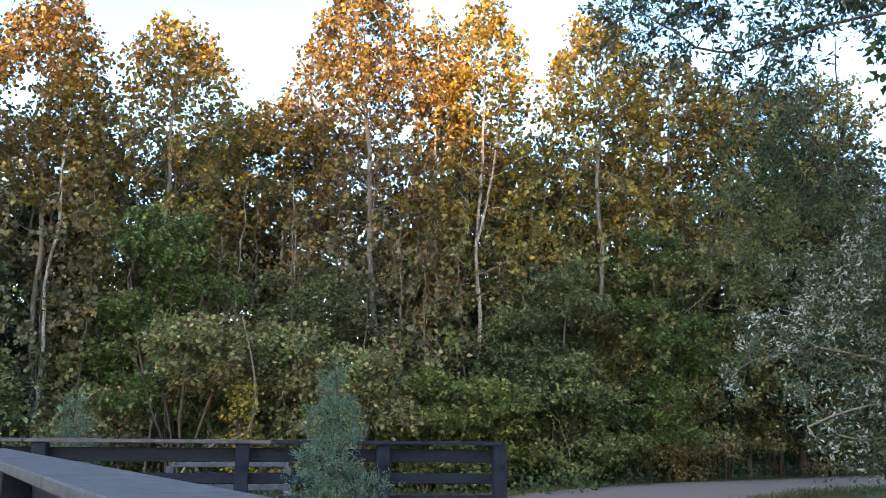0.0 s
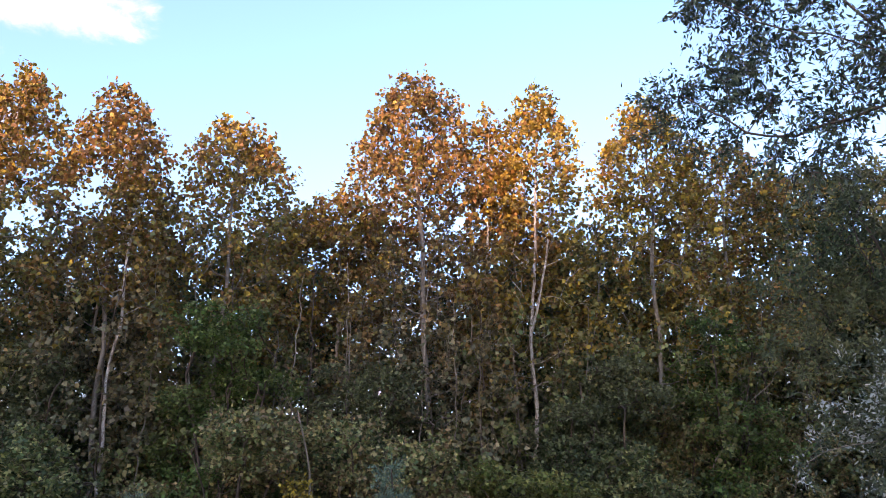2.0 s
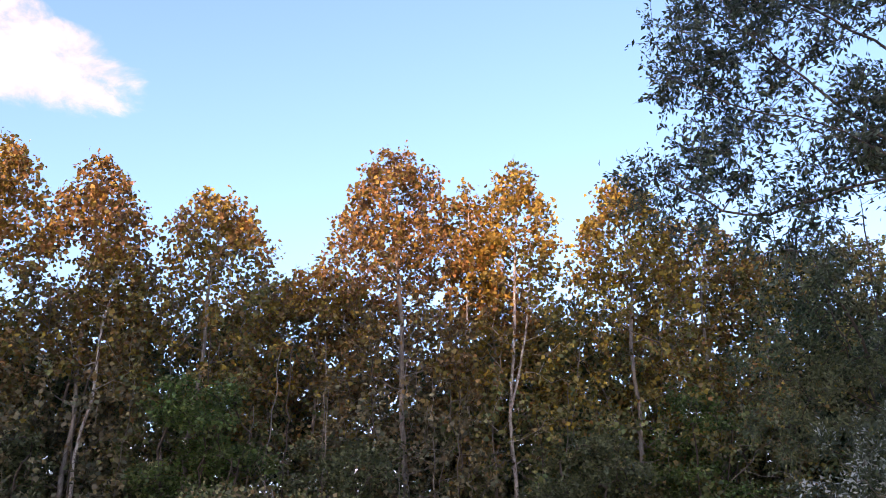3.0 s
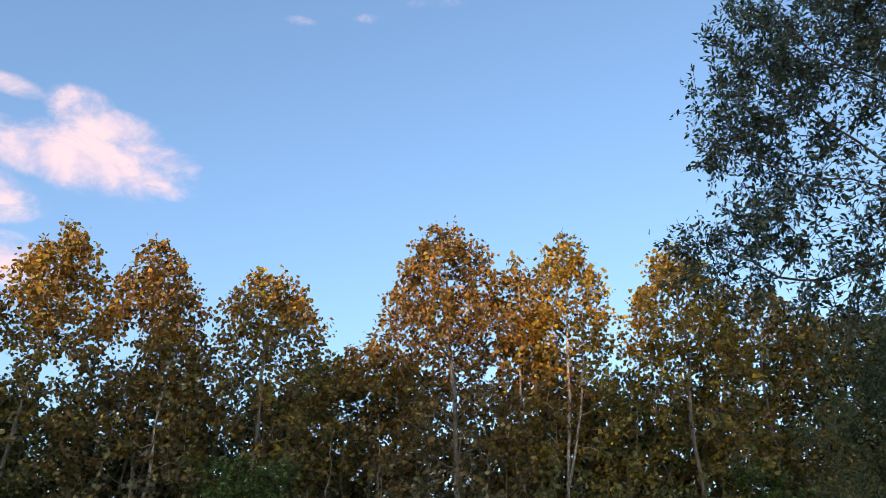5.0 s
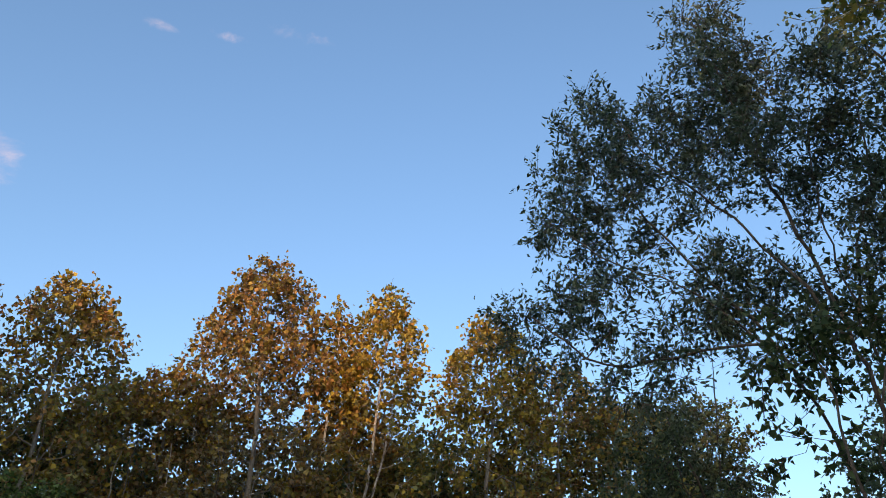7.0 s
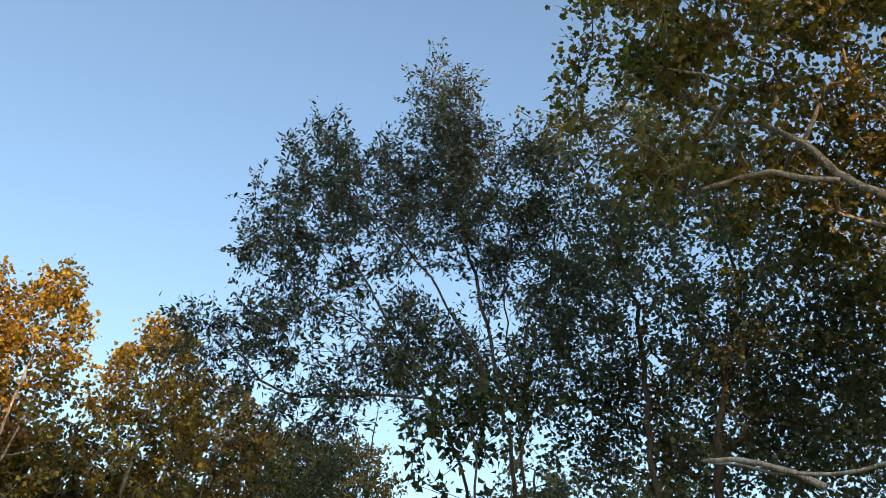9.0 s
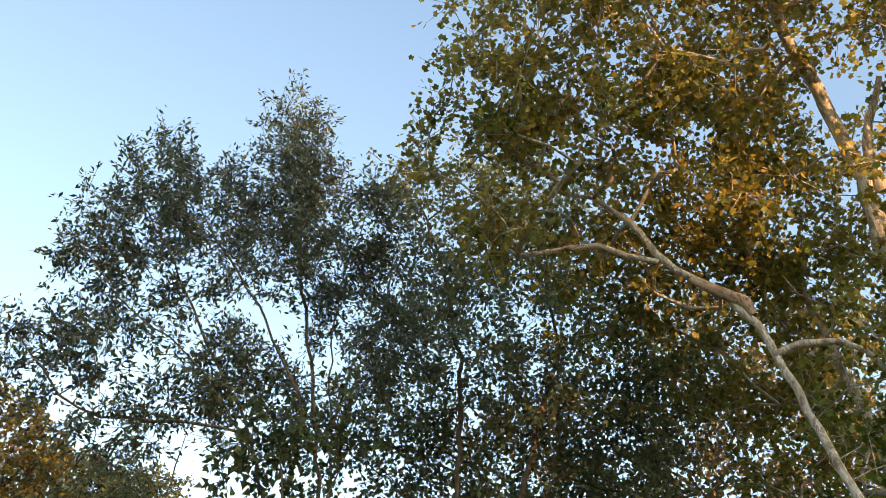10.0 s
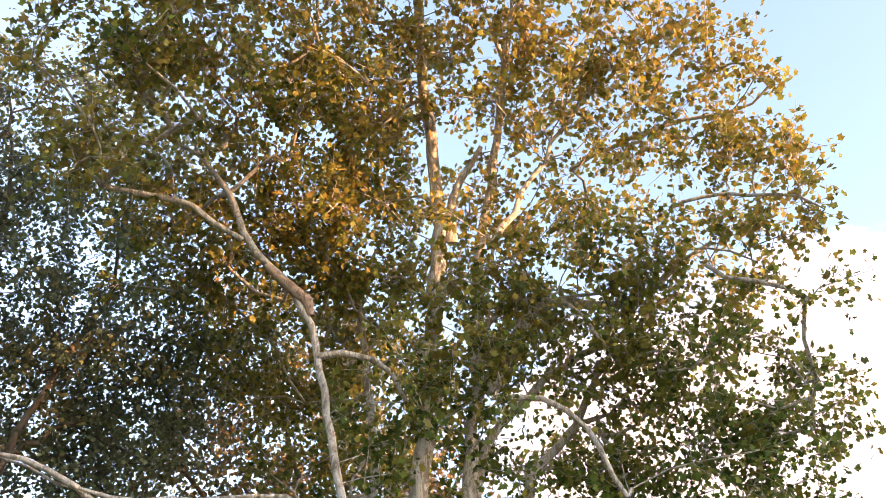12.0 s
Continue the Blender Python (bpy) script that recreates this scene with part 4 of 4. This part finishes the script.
SYCAMORE_LIMBS = [
    (0.12, 0.04, [(11.27, 1.57, 6.67), (11.32, 0.97, 7.4), (11.41, 0.35, 7.92), (11.36, -0.47, 8.4), (11.22, -1.58, 9.02)]),
    (0.13, 0.035, [(10.84, 1.36, 7.37), (10.85, 1.05, 8.01), (10.61, 0.56, 8.81), (10.94, -0.6, 8.68), (10.89, -1.24, 9.04), (10.73, -2.16, 9.57)]),
    (0.05, 0.035, [(10.34, 1.26, 7.04), (10.42, 0.58, 7.0), (10.6, 0.1, 6.9), (10.73, -0.11, 6.42), (10.72, -0.4, 5.65)]),
    (0.14, 0.05, [(11.7, 1.08, 6.05), (11.84, 0.55, 6.85), (11.91, 0.19, 7.19), (11.79, -0.27, 8.28)]),
]
SYCAMORE_BOUGHS = [
    (0.06, 0.03, [(9.55, 3.56, 7.44), (9.63, 3.11, 7.57), (9.92, 2.7, 7.5), (10.34, 2.46, 7.06)]),
    (0.1, 0.04, [(10.27, 1.8, 9.75), (10.07, 1.86, 10.29), (9.94, 1.46, 10.97), (9.86, 1.25, 11.36)]),
    (0.06, 0.02, [(9.95, 3.33, 5.42), (9.58, 4.18, 5.52), (9.38, 4.9, 5.45), (9.0, 5.87, 5.33), (8.74, 6.46, 5.55), (8.46, 7.03, 5.77)]),
    (0.05, 0.018, [(10.46, 1.71, 8.09), (10.55, 1.07, 8.65), (10.59, 0.47, 8.83), (10.60, -0.16, 8.36), (10.59, -0.45, 7.70)]),
    (0.04, 0.006, [(10.65, 0.99, 8.84), (10.70, 0.05, 8.81), (10.69, -0.53, 8.78), (10.66, -0.90, 9.03), (10.58, -1.62, 9.41), (10.48, -2.18, 9.31), (10.38, -2.58, 8.92)]),
    (0.06, 0.012, [(9.54, 1.09, 8.98), (9.58, 0.55, 10.13), (9.60, -0.04, 11.14), (9.57, -0.80, 12.42), (9.52, -1.21, 12.79)]),
    (0.03, 0.006, [(9.80, -0.16, 10.57), (9.75, -0.99, 10.99), (9.62, -1.88, 11.20), (9.43, -2.68, 11.03)]),
    (0.03, 0.01, [(8.69, 4.53, 8.95), (8.51, 4.86, 9.11), (8.28, 5.24, 9.37), (8.06, 5.58, 9.41), (7.84, 5.88, 9.32)]),
    (0.05, 0.03, [(9.04, 5.91, 5.28), (8.76, 6.32, 5.58), (8.54, 6.61, 5.73), (8.22, 7.00, 5.72)]),
    (0.025, 0.005, [(9.86, -1.65, 9.70), (9.71, -2.38, 9.78), (9.55, -2.96, 9.33), (9.39, -3.43, 8.92)]),
    (0.02, 0.005, [(10.22, -1.91, 8.79), (10.12, -2.41, 8.25), (10.01, -2.84, 8.22), (9.95, -3.04, 7.88)]),
]
TALL_CROWN = [
    (6.6, 11.6, 15.1, 0.73, 0.73),
    (6.4, 10.8, 13.3, 0.83, 0.68),
    (7.2, 11.3, 13.2, 1.03, 0.64),
    (7.2, 9.3, 11.9, 0.54, 0.59),
    (8.1, 9.8, 12.0, 0.68, 0.54),
    (4.2, 11.5, 12.0, 0.63, 0.59),
    (4.9, 12.1, 12.5, 0.73, 0.59),
    (3.9, 11.3, 10.9, 0.55, 0.59),
    (3.8, 12.6, 11.5, 0.51, 0.59),
    (3.4, 12.1, 10.1, 0.50, 0.59),
    (3.3, 12.8, 10.5, 0.39, 0.49),
    (4.1, 11.8, 10.2, 0.78, 0.59),
    (4.7, 11.4, 10.9, 0.80, 0.59),
    (5.7, 11.7, 12.8, 0.71, 0.59),
    (6.3, 11.8, 12.0, 0.87, 0.59),
    (6.6, 10.3, 10.8, 0.90, 0.59),
    (8.1, 10.6, 11.3, 0.85, 0.54),
    (4.4, 12.5, 9.5, 0.66, 0.60),
    (3.6, 11.4, 8.4, 0.46, 0.60),
    (5.2, 11.6, 9.7, 0.52, 0.68),
    (6.0, 11.4, 10.4, 0.59, 0.36),
    (7.6, 10.9, 10.2, 0.65, 0.52),
    (8.3, 9.8, 9.8, 0.68, 0.94),
    (4.7, 10.9, 8.0, 0.49, 0.45),
    (5.9, 11.0, 8.6, 0.64, 0.94),
    (4.3, 11.7, 8.0, 0.53, 0.52),
    (3.8, 11.9, 7.9, 0.41, 0.52),
    (7.0, 11.3, 8.8, 0.62, 0.73),
    (5.1, 11.1, 7.5, 0.58, 0.52),
    (4.6, 11.1, 6.9, 0.56, 0.49),
    (5.9, 11.1, 7.7, 0.59, 0.84),
    (3.0, 12.4, 8.2, 0.48, 0.60),
    (3.6, 12.8, 7.9, 0.49, 0.58),
    (7.9, 9.8, 8.6, 0.62, 0.84),
    (4.1, 11.4, 6.7, 0.45, 0.45),
    (2.9, 12.9, 8.5, 0.41, 0.60),
]
TALL_STEMS = [
    (0.054, 0.007, [(7.52, 10.11, 6.48), (7.26, 10.30, 8.27), (7.06, 10.44, 9.33), (6.72, 10.66, 11.11), (6.45, 10.83, 12.89), (6.24, 10.94, 14.87)]),
    (0.043, 0.006, [(7.72, 10.08, 6.54), (7.50, 10.25, 8.36), (7.44, 10.29, 9.94), (7.50, 10.25, 11.10), (7.75, 10.06, 12.57)]),
    (0.032, 0.006, [(7.29, 10.03, 7.11), (6.70, 10.43, 8.61), (6.29, 10.68, 9.52), (5.74, 10.99, 10.32), (5.01, 11.34, 11.36), (4.38, 11.60, 12.78)]),
    (0.036, 0.006, [(6.72, 10.30, 6.27), (6.24, 10.60, 7.55), (5.76, 10.87, 8.45), (5.18, 11.16, 9.37), (4.62, 11.40, 10.36), (3.84, 11.69, 11.17)]),
    (0.022, 0.005, [(6.56, 10.17, 6.44), (5.81, 10.62, 7.77), (5.01, 11.01, 8.46), (4.18, 11.36, 8.93), (3.27, 11.65, 9.79)]),
    (0.017, 0.005, [(6.18, 10.28, 7.14), (5.36, 10.73, 7.24), (4.75, 11.02, 7.04), (4.26, 11.22, 6.96), (3.67, 11.43, 7.23), (2.94, 11.63, 7.90)]),
    (0.022, 0.005, [(7.66, 10.26, 7.80), (7.81, 10.14, 9.00), (8.20, 9.83, 10.13), (8.26, 9.78, 11.86)]),
]
SECOND_CROWN = [
    (9.0, 10.4, 13.9, 0.99, 1),
    (10.4, 10.4, 12.0, 1.56, 0.9),
    (11.3, 8.7, 12.5, 1.8, 1),
    (12.4, 8.9, 10.1, 2.11, 0.7),
    (10.8, 11.1, 9.6, 1.52, 0.8),
    (13.1, 7.6, 9.2, 1.25, 0.5),
    (10.4, 9.2, 14.5, 1.4, 0.9),
    (9.8, 11.9, 8.8, 1.36, 0.8),
    (9.0, 13.3, 9.6, 1.08, 0.9),
    (12.8, 10.5, 8.6, 1.92, 0.9),
    (15.4, 8.3, 8.8, 2.16, 0.3),
    (14.1, 7.1, 11.1, 1.48, 0.5),
    (11.2, 11.2, 7.7, 1.48, 0.8),
    (13.8, 9.4, 8.2, 1.8, 0.5),
]
SECOND_LOW = [
    (9.2, 10.5, 12.1, 0.97, 0.5),
    (9.4, 10.4, 10.5, 0.91, 0.55),
    (10.0, 9.7, 10.4, 0.90, 0.5),
    (9.5, 10.2, 9.2, 0.87, 0.55),
    (10.3, 9.0, 9.7, 1.28, 0.45),
    (11.5, 8.1, 9.2, 1.39, 0.42),
    (11.0, 8.8, 7.9, 1.35, 0.42),
    (12.4, 7.6, 8.2, 1.28, 0.42),
    (11.8, 6.9, 9.7, 0.96, 0.42),
    (11.9, 8.4, 6.8, 1.45, 0.4),
]
SECOND_STEMS = [
    (0.065, 0.015, [(10.0, 9.65, 7.15), (10.27, 9.83, 8.85), (10.2, 9.83, 10.53), (9.6, 9.88, 12.29), (9.0, 9.98, 13.47)]),
    (0.055, 0.015, [(10.93, 8.99, 7.31), (11.24, 8.8, 8.73), (11.51, 8.37, 10.43), (11.08, 8.38, 12.14)]),
]
RUSTY_CROWN = [
    (15.8, 7.7, 11.1, 2.0, 0.6),
    (17.4, 5.8, 10.6, 2.06, 0.7),
    (17.3, 6.6, 9.0, 2.0, 0.7),
    (16.1, 8.8, 9.4, 1.74, 0.6),
    (18.6, 3.8, 9.3, 1.92, 0.8),
    (16.9, 8.6, 8.0, 2.14, 0.5),
    (18.2, 5.1, 7.9, 2.27, 0.5),
]
RUSTY_STEMS = [
    (0.12, 0.03, [(16.5, 5.73, 7.6), (16.32, 6.31, 8.91), (15.96, 6.65, 10.51), (15.64, 6.98, 11.83)]),
    (0.1, 0.03, [(16.02, 7.21, 7.29), (15.52, 8.35, 8.59), (14.66, 9.56, 10.09)]),
]
SAPLING_CROWN = [
    (6.1, 9.5, 6.8, 0.63, 1),
    (6.5, 9.1, 7.2, 0.5, 1),
    (5.7, 9.7, 6.4, 0.45, 1),
    (6.4, 9.4, 6.1, 0.58, 1),
    (7.1, 9.0, 6.8, 0.51, 0.6),
    (5.9, 9.6, 5.6, 0.48, 0.7),
    (6.7, 9.2, 5.4, 0.56, 0.8),
]
SAPLING_STEMS = [
    (0.035, 0.01, [(6.1, 8.98, 4.97), (6.14, 9.12, 5.77), (6.18, 9.4, 6.71), (6.24, 9.32, 7.23)]),
    (0.03, 0.01, [(6.44, 8.86, 5.0), (6.72, 8.91, 5.91), (7.0, 8.93, 6.73)]),
]


def big_tree(name, label, seed, foot, stems, crown, leaf, bark, shape, size, spray, clumps, lift=0.8, roots=(), sides=9, twig=0.007, singles=0, near=0.0, power=0.45):
    """A large tree: stems that rise from one foot, and boughs that fill its crown."""
    fx, fy, fz = foot
    ob = plant(name, fx, fy, fz, label, "tree")
    local = [(r0, r1, [(x - fx, y - fy, z - fz) for x, y, z in pts]) for r0, r1, pts in stems]
    for i in roots:
        r0, r1, pts = local[i]
        x, y, z = pts[0]
        local[i] = (r0 * 1.12, r1, [(0.15 * x, 0.15 * y, 0.0), (0.35 * x, 0.35 * y, 0.3 * z), (0.75 * x, 0.75 * y, 0.68 * z)] + pts)
    g = Growth(seed, local, [(x - fx, y - fy, z - fz, r, d) for x, y, z, r, d in crown], clumps=clumps, twig=twig, power=power)
    pl, tp = g.sprays(**spray)
    sizes = size * (0.55 + 0.6 * g.rng.random(len(pl)))
    axes = leaf_axes(g.rng, tp, lift)
    rest = np.ones(len(pl), bool)
    if singles:
        # the outermost leaves on the side of the path are leaves of their own
        rest[np.flatnonzero(pl[:, 0] + fx < near)[:singles]] = False
    part("crown", leaf_mesh("crown", pl[rest], [f[rest] for f in axes], sizes[rest], shape), leaf, ob, kind="stuff")
    if singles:
        one = mesh_from("leaf", *shape)
        one.materials.append(leaf)
        for k in np.flatnonzero(~rest):
            lf = new("leaf", one)
            lf.parent = ob
            m = Matrix([[*(sizes[k] * np.array([axes[0][k][r], axes[1][k][r], axes[2][k][r]])), pl[k][r]] for r in range(3)] + [[0, 0, 0, 1]])
            lf.matrix_basis = m
    add_wood(ob, g, bark, ["trunk", "main_limb"], limb_radius=0.03, sides=sides)
    return ob


# sycamore beside the viewer
big_tree("sycamore", "large pale-barked sycamore with green and gold leaves", 71, (10.9, 2.2, 0.1), SYCAMORE_STEMS + SYCAMORE_LIMBS + SYCAMORE_BOUGHS, SYCAMORE_CROWN + SYCAMORE_MIDDLE + SYCAMORE_SKIRT, M_LEAF_BIG, M_BARK_PALE,
         LOBED, 0.1, dict(per_tip=6, length=0.52, leaves=11, hang=0.7, jitter=0.08, spread=0.8), 17.0, roots=(0, 1, 2, 3, 4, 7, 10), twig=0.01, power=0.34, singles=300, near=6.2)
sycamore = bpy.data.objects["sycamore"]
kink = tube(np.array([(9.41, 3.66, 8.03), (9.35, 3.70, 8.23), (9.15, 4.00, 8.46), (8.96, 4.25, 8.66)]) - np.array([10.9, 2.2, 0.1]), np.array([0.06, 0.088, 0.08, 0.045]), 9)
part("broken_stub", joined("broken_stub", [kink]), M_BARK_TORN, sycamore, "torn orange-brown bark where a limb broke off")
big_tree("tall_tree", "tall grey-green narrow-leaved tree with several stems", 72, (8.2, 10.2, 0.4), TALL_STEMS, TALL_CROWN, M_LEAF_GREY, M_BARK_BROWN,
         LANCE, 0.13, dict(per_tip=5, length=0.42, leaves=12, hang=0.2), 74.0, lift=0.4, roots=(0, 1, 3), twig=0.003)
big_tree("shade_tree", "dark green leafy tree beside the sycamore", 73, (10.6, 9.4, 0.4), SECOND_STEMS, SECOND_CROWN + SECOND_LOW, M_LEAF_SAGE, M_BARK_BROWN,
         KITE, 0.115, dict(per_tip=5, length=0.5, leaves=11, hang=0.4, jitter=0.1), 20.0, roots=(0, 1), twig=0.0045)
big_tree("rusty_tree", "rusty brown-leaved tree behind the sycamore", 74, (17.5, 6.0, 0.3), RUSTY_STEMS, RUSTY_CROWN, M_LEAF_RUST, M_BARK_BROWN,
         KITE, 0.16, dict(per_tip=5, length=0.55, leaves=9, hang=0.4, jitter=0.1), 10.0, roots=(0, 1), twig=0.005)
big_tree("sapling", "young broad-leaved tree with large dark leaves", 75, (6.4, 8.3, 0.4), SAPLING_STEMS, SAPLING_CROWN, M_LEAF_DARK, M_BARK_BROWN,
         PALM_FINE, 0.125, dict(per_tip=4, length=0.4, leaves=8, hang=0.6), 26.0, roots=(0, 1), twig=0.004)


def grass():
    """Uneven grass along both edges of the path and on the bank by the railing."""
    rng = np.random.default_rng(29)
    line, _ = resample(np.column_stack([PATH_LINE[:7], np.zeros(7)]), 0.3)
    t = unit(np.gradient(line, axis=0))
    k = rng.integers(0, len(line), 26000)
    off = rng.choice([-1, 1], len(k)) * (2.2 + rng.exponential(0.35, len(k)))
    x = line[k, 0] - t[k, 1] * off + rng.normal(size=len(k)) * 0.15
    y = line[k, 1] + t[k, 0] * off + rng.normal(size=len(k)) * 0.15
    pl = np.column_stack([x, y, ground_height(x, y)])
    tip = rng.normal(size=pl.shape) * 0.35 + np.array([0, 0, 1.0])
    shape = (np.array([(0.03, 0, 0), (0.012, 0.6, 0.02), (0, 1, 0.08), (-0.03, 0, 0)], float), np.array([(0, 1, 3), (1, 2, 3)]))
    me = leaf_mesh("grass", pl, leaf_axes(rng, tip, 0.0), rng.uniform(0.07, 0.2, len(k)), shape)
    tagged(part("grass", me, M_GRASS, label="uneven green grass along the edges of the path", kind="stuff"), category="grass")


grass()


# ---- timber railings of the footbridge ----
def board(name, a, b, width, thick, mat, parent, up=(0, 0, 1), label=""):
    """A sawn board from a to b with softened edges; width across, thick along up."""
    a, b = Vector(a), Vector(b)
    ln = (b - a).length
    x = (b - a).normalized()
    y = Vector(up).cross(x).normalized()
    z = x.cross(y)
    bm = bmesh.new()
    bmesh.ops.create_cube(bm, size=1.0, matrix=Matrix.Diagonal((ln, width, thick, 1)))
    bmesh.ops.bevel(bm, geom=bm.edges[:], offset=min(0.006, thick * 0.2), segments=1, affect="EDGES")
    me = bpy.data.meshes.new(name)
    bm.to_mesh(me)
    bm.free()
    ob = part(name, me, mat, parent, label)
    m = Matrix((x, y, z)).transposed().to_4x4()
    m.translation = (a + b) / 2
    ob.matrix_local = m
    return ob


def railing(label, a, b, posts, boards, cap, mat, cap_mat, foot, post_w=0.14, name="railing", cap_end=1.0):
    """A railing from a to b (tops of the cap board); posts: shares of its length; boards: (top, bottom) below the cap."""
    ob = tagged(new(name), label, "railing", "footbridge railings")
    a, b = Vector(a), Vector(b)
    ob.location = (a.x, a.y, foot)
    o = Vector((a.x, a.y, foot))
    a, b = a - o, b - o
    d = (b - a).normalized()
    n = Vector((d.y, -d.x, 0)).normalized()
    if n.y > 0:
        n = -n
    caps = [(0.0, 0.5 * cap_end, cap_mat, "grey weathered cap board"), (0.5 * cap_end, cap_end, cap_mat, "grey weathered cap board")]
    if cap_end < 1:
        caps.append((cap_end, 1.0, mat, "dark cap board"))
    if cap:
        for s0, s1, m, text in caps:
            p, q = a + (b - a) * s0 - Vector((0, 0, 0.02)), a + (b - a) * s1 - Vector((0, 0, 0.02))
            board("cap_board", p + d * 0.003, q - d * 0.003, cap, 0.04, m, ob, label=text)
    for s in posts:
        p = a + (b - a) * s
        board("post", (p.x, p.y, 0), (p.x, p.y, p.z - 0.042), post_w, post_w, mat, ob, up=n)
    for t, u in boards:
        off = -n * (post_w / 2 + 0.021)
        for s0, s1 in zip(posts[:-1], posts[1:]):
            p, q = a + (b - a) * s0 + off, a + (b - a) * s1 + off
            p.z -= (t + u) / 2
            q.z -= (t + u) / 2
            board("rail", p + d * 0.004, q - d * 0.004, 0.04, abs(u - t), mat, ob)
    return ob


railing("dark timber footbridge railing with grey weathered cap boards", (-6.6, 8.3, 1.58), (0.66, 9.6, 1.525), (0.0, 0.35, 0.62, 0.82, 0.994),
        ((0.085, 0.225), (0.34, 0.45), (0.57, 0.68), (0.8, 0.91)), 0.2, M_SHADE_TIMBER, M_BOARD, 0.1, cap_end=0.66)
railing("near timber railing with a wide weathered sloping handrail", (-3.35, 6.35, 1.47), (1.31, -1.21, 1.355), (0.02, 0.26, 0.5, 0.74, 0.98),
        ((0.06, 0.24), (0.36, 0.5), (0.6, 0.74)), 0.29, M_SHADE_TIMBER, M_BOARD, 0.0)
railing("grey timber guard rail on the far side of the footbridge", (-3.5, 11.2, 1.27), (-2.05, 11.5, 1.27), (0.0, 1.0),
        ((0.0, 0.06), (0.28, 0.36)), 0, M_GREY_POST, M_GREY_POST, 0.3, post_w=0.09)

# ---- small evergreens by the railing ----
for s, x, y, z, h, r in ((81, -0.97, 7.7, 0.15, 2.05, 0.5), (82, -5.2, 12.2, 0.4, 1.8, 0.5)):
    ob = plant("evergreen_shrub", x, y, z, "young blue-green evergreen shrub growing by the railing", "shrub", "young evergreens")
    st = [(0.025, 0.006, [(0, 0, 0), (0.03, 0, h * 0.5), (0, 0, h * 0.97)])]
    ms = [(0, 0, h * 0.93, r * 0.25, 3), (0, 0, h * 0.8, r * 0.42, 2), (0, 0, h * 0.65, r * 0.62, 1.3), (0.05, 0, h * 0.5, r * 0.85, 1), (-0.05, 0, h * 0.35, r, 1), (0.1, 0, h * 0.2, r * 0.95, 1)]
    g = Growth(s, st, ms, clumps=260, twig=0.003)
    add_leaves(ob, g, M_LEAF_BLUE, NEEDLE, 0.042, dict(per_tip=6, length=0.13, leaves=20, hang=-0.4, droop=0.3, jitter=0.015), name="foliage", lift=0.2)
    add_wood(ob, g, M_BARK_BROWN, ["stem"], small_twigs=False, limbs=False, sides=5)


# ---- unseen woods, added behind the viewer to keep the low sun off the ground ----
def added_shade_woods():
    rng = np.random.default_rng(9)
    x = rng.uniform(-110, 60, 36000)
    # The top line dips and rises to set which crowns catch sun.
    top = 21.6 + 0.6 * np.sin(x * 0.55) + 0.6 * np.sin(x * 1.3 + 1) + 5.2 * np.exp(-((x + 28.8) / 3.2) ** 4) - 5.2 / (1 + np.exp(-(x + 22.8) / 1.2))
    z = top * rng.random(len(x)) ** 0.75
    y = -90 + rng.normal(size=len(x)) * 2.5
    pl = np.column_stack([x, y, z])
    me = leaf_mesh("woods", pl, leaf_axes(rng, rng.normal(size=pl.shape), 0.3), rng.uniform(1.0, 2.0, len(x)), PALM_FAR)
    ob = part("woods", me, M_LEAF_DARK, label="unseen belt of dark woods added to shade the lower trees", kind="stuff")
    tagged(ob, category="woods")


added_shade_woods()


def woods_beyond():
    rng = np.random.default_rng(19)
    x = rng.uniform(-70, 80, 16000)
    top = 7.0 + 1.2 * np.sin(x * 0.5) + 1.0 * np.sin(x * 1.7 + 2)
    pl = np.column_stack([x, 52 + rng.normal(size=len(x)) * 3.0, 0.3 + top * rng.random(len(x))])
    me = leaf_mesh("far_woods", pl, leaf_axes(rng, rng.normal(size=pl.shape), 0.3), rng.uniform(0.7, 1.5, len(x)), PALM_FAR)
    tagged(part("far_woods", me, M_LEAF_OLIVE, label="low woods far behind the grove", kind="stuff"), category="woods")


woods_beyond()
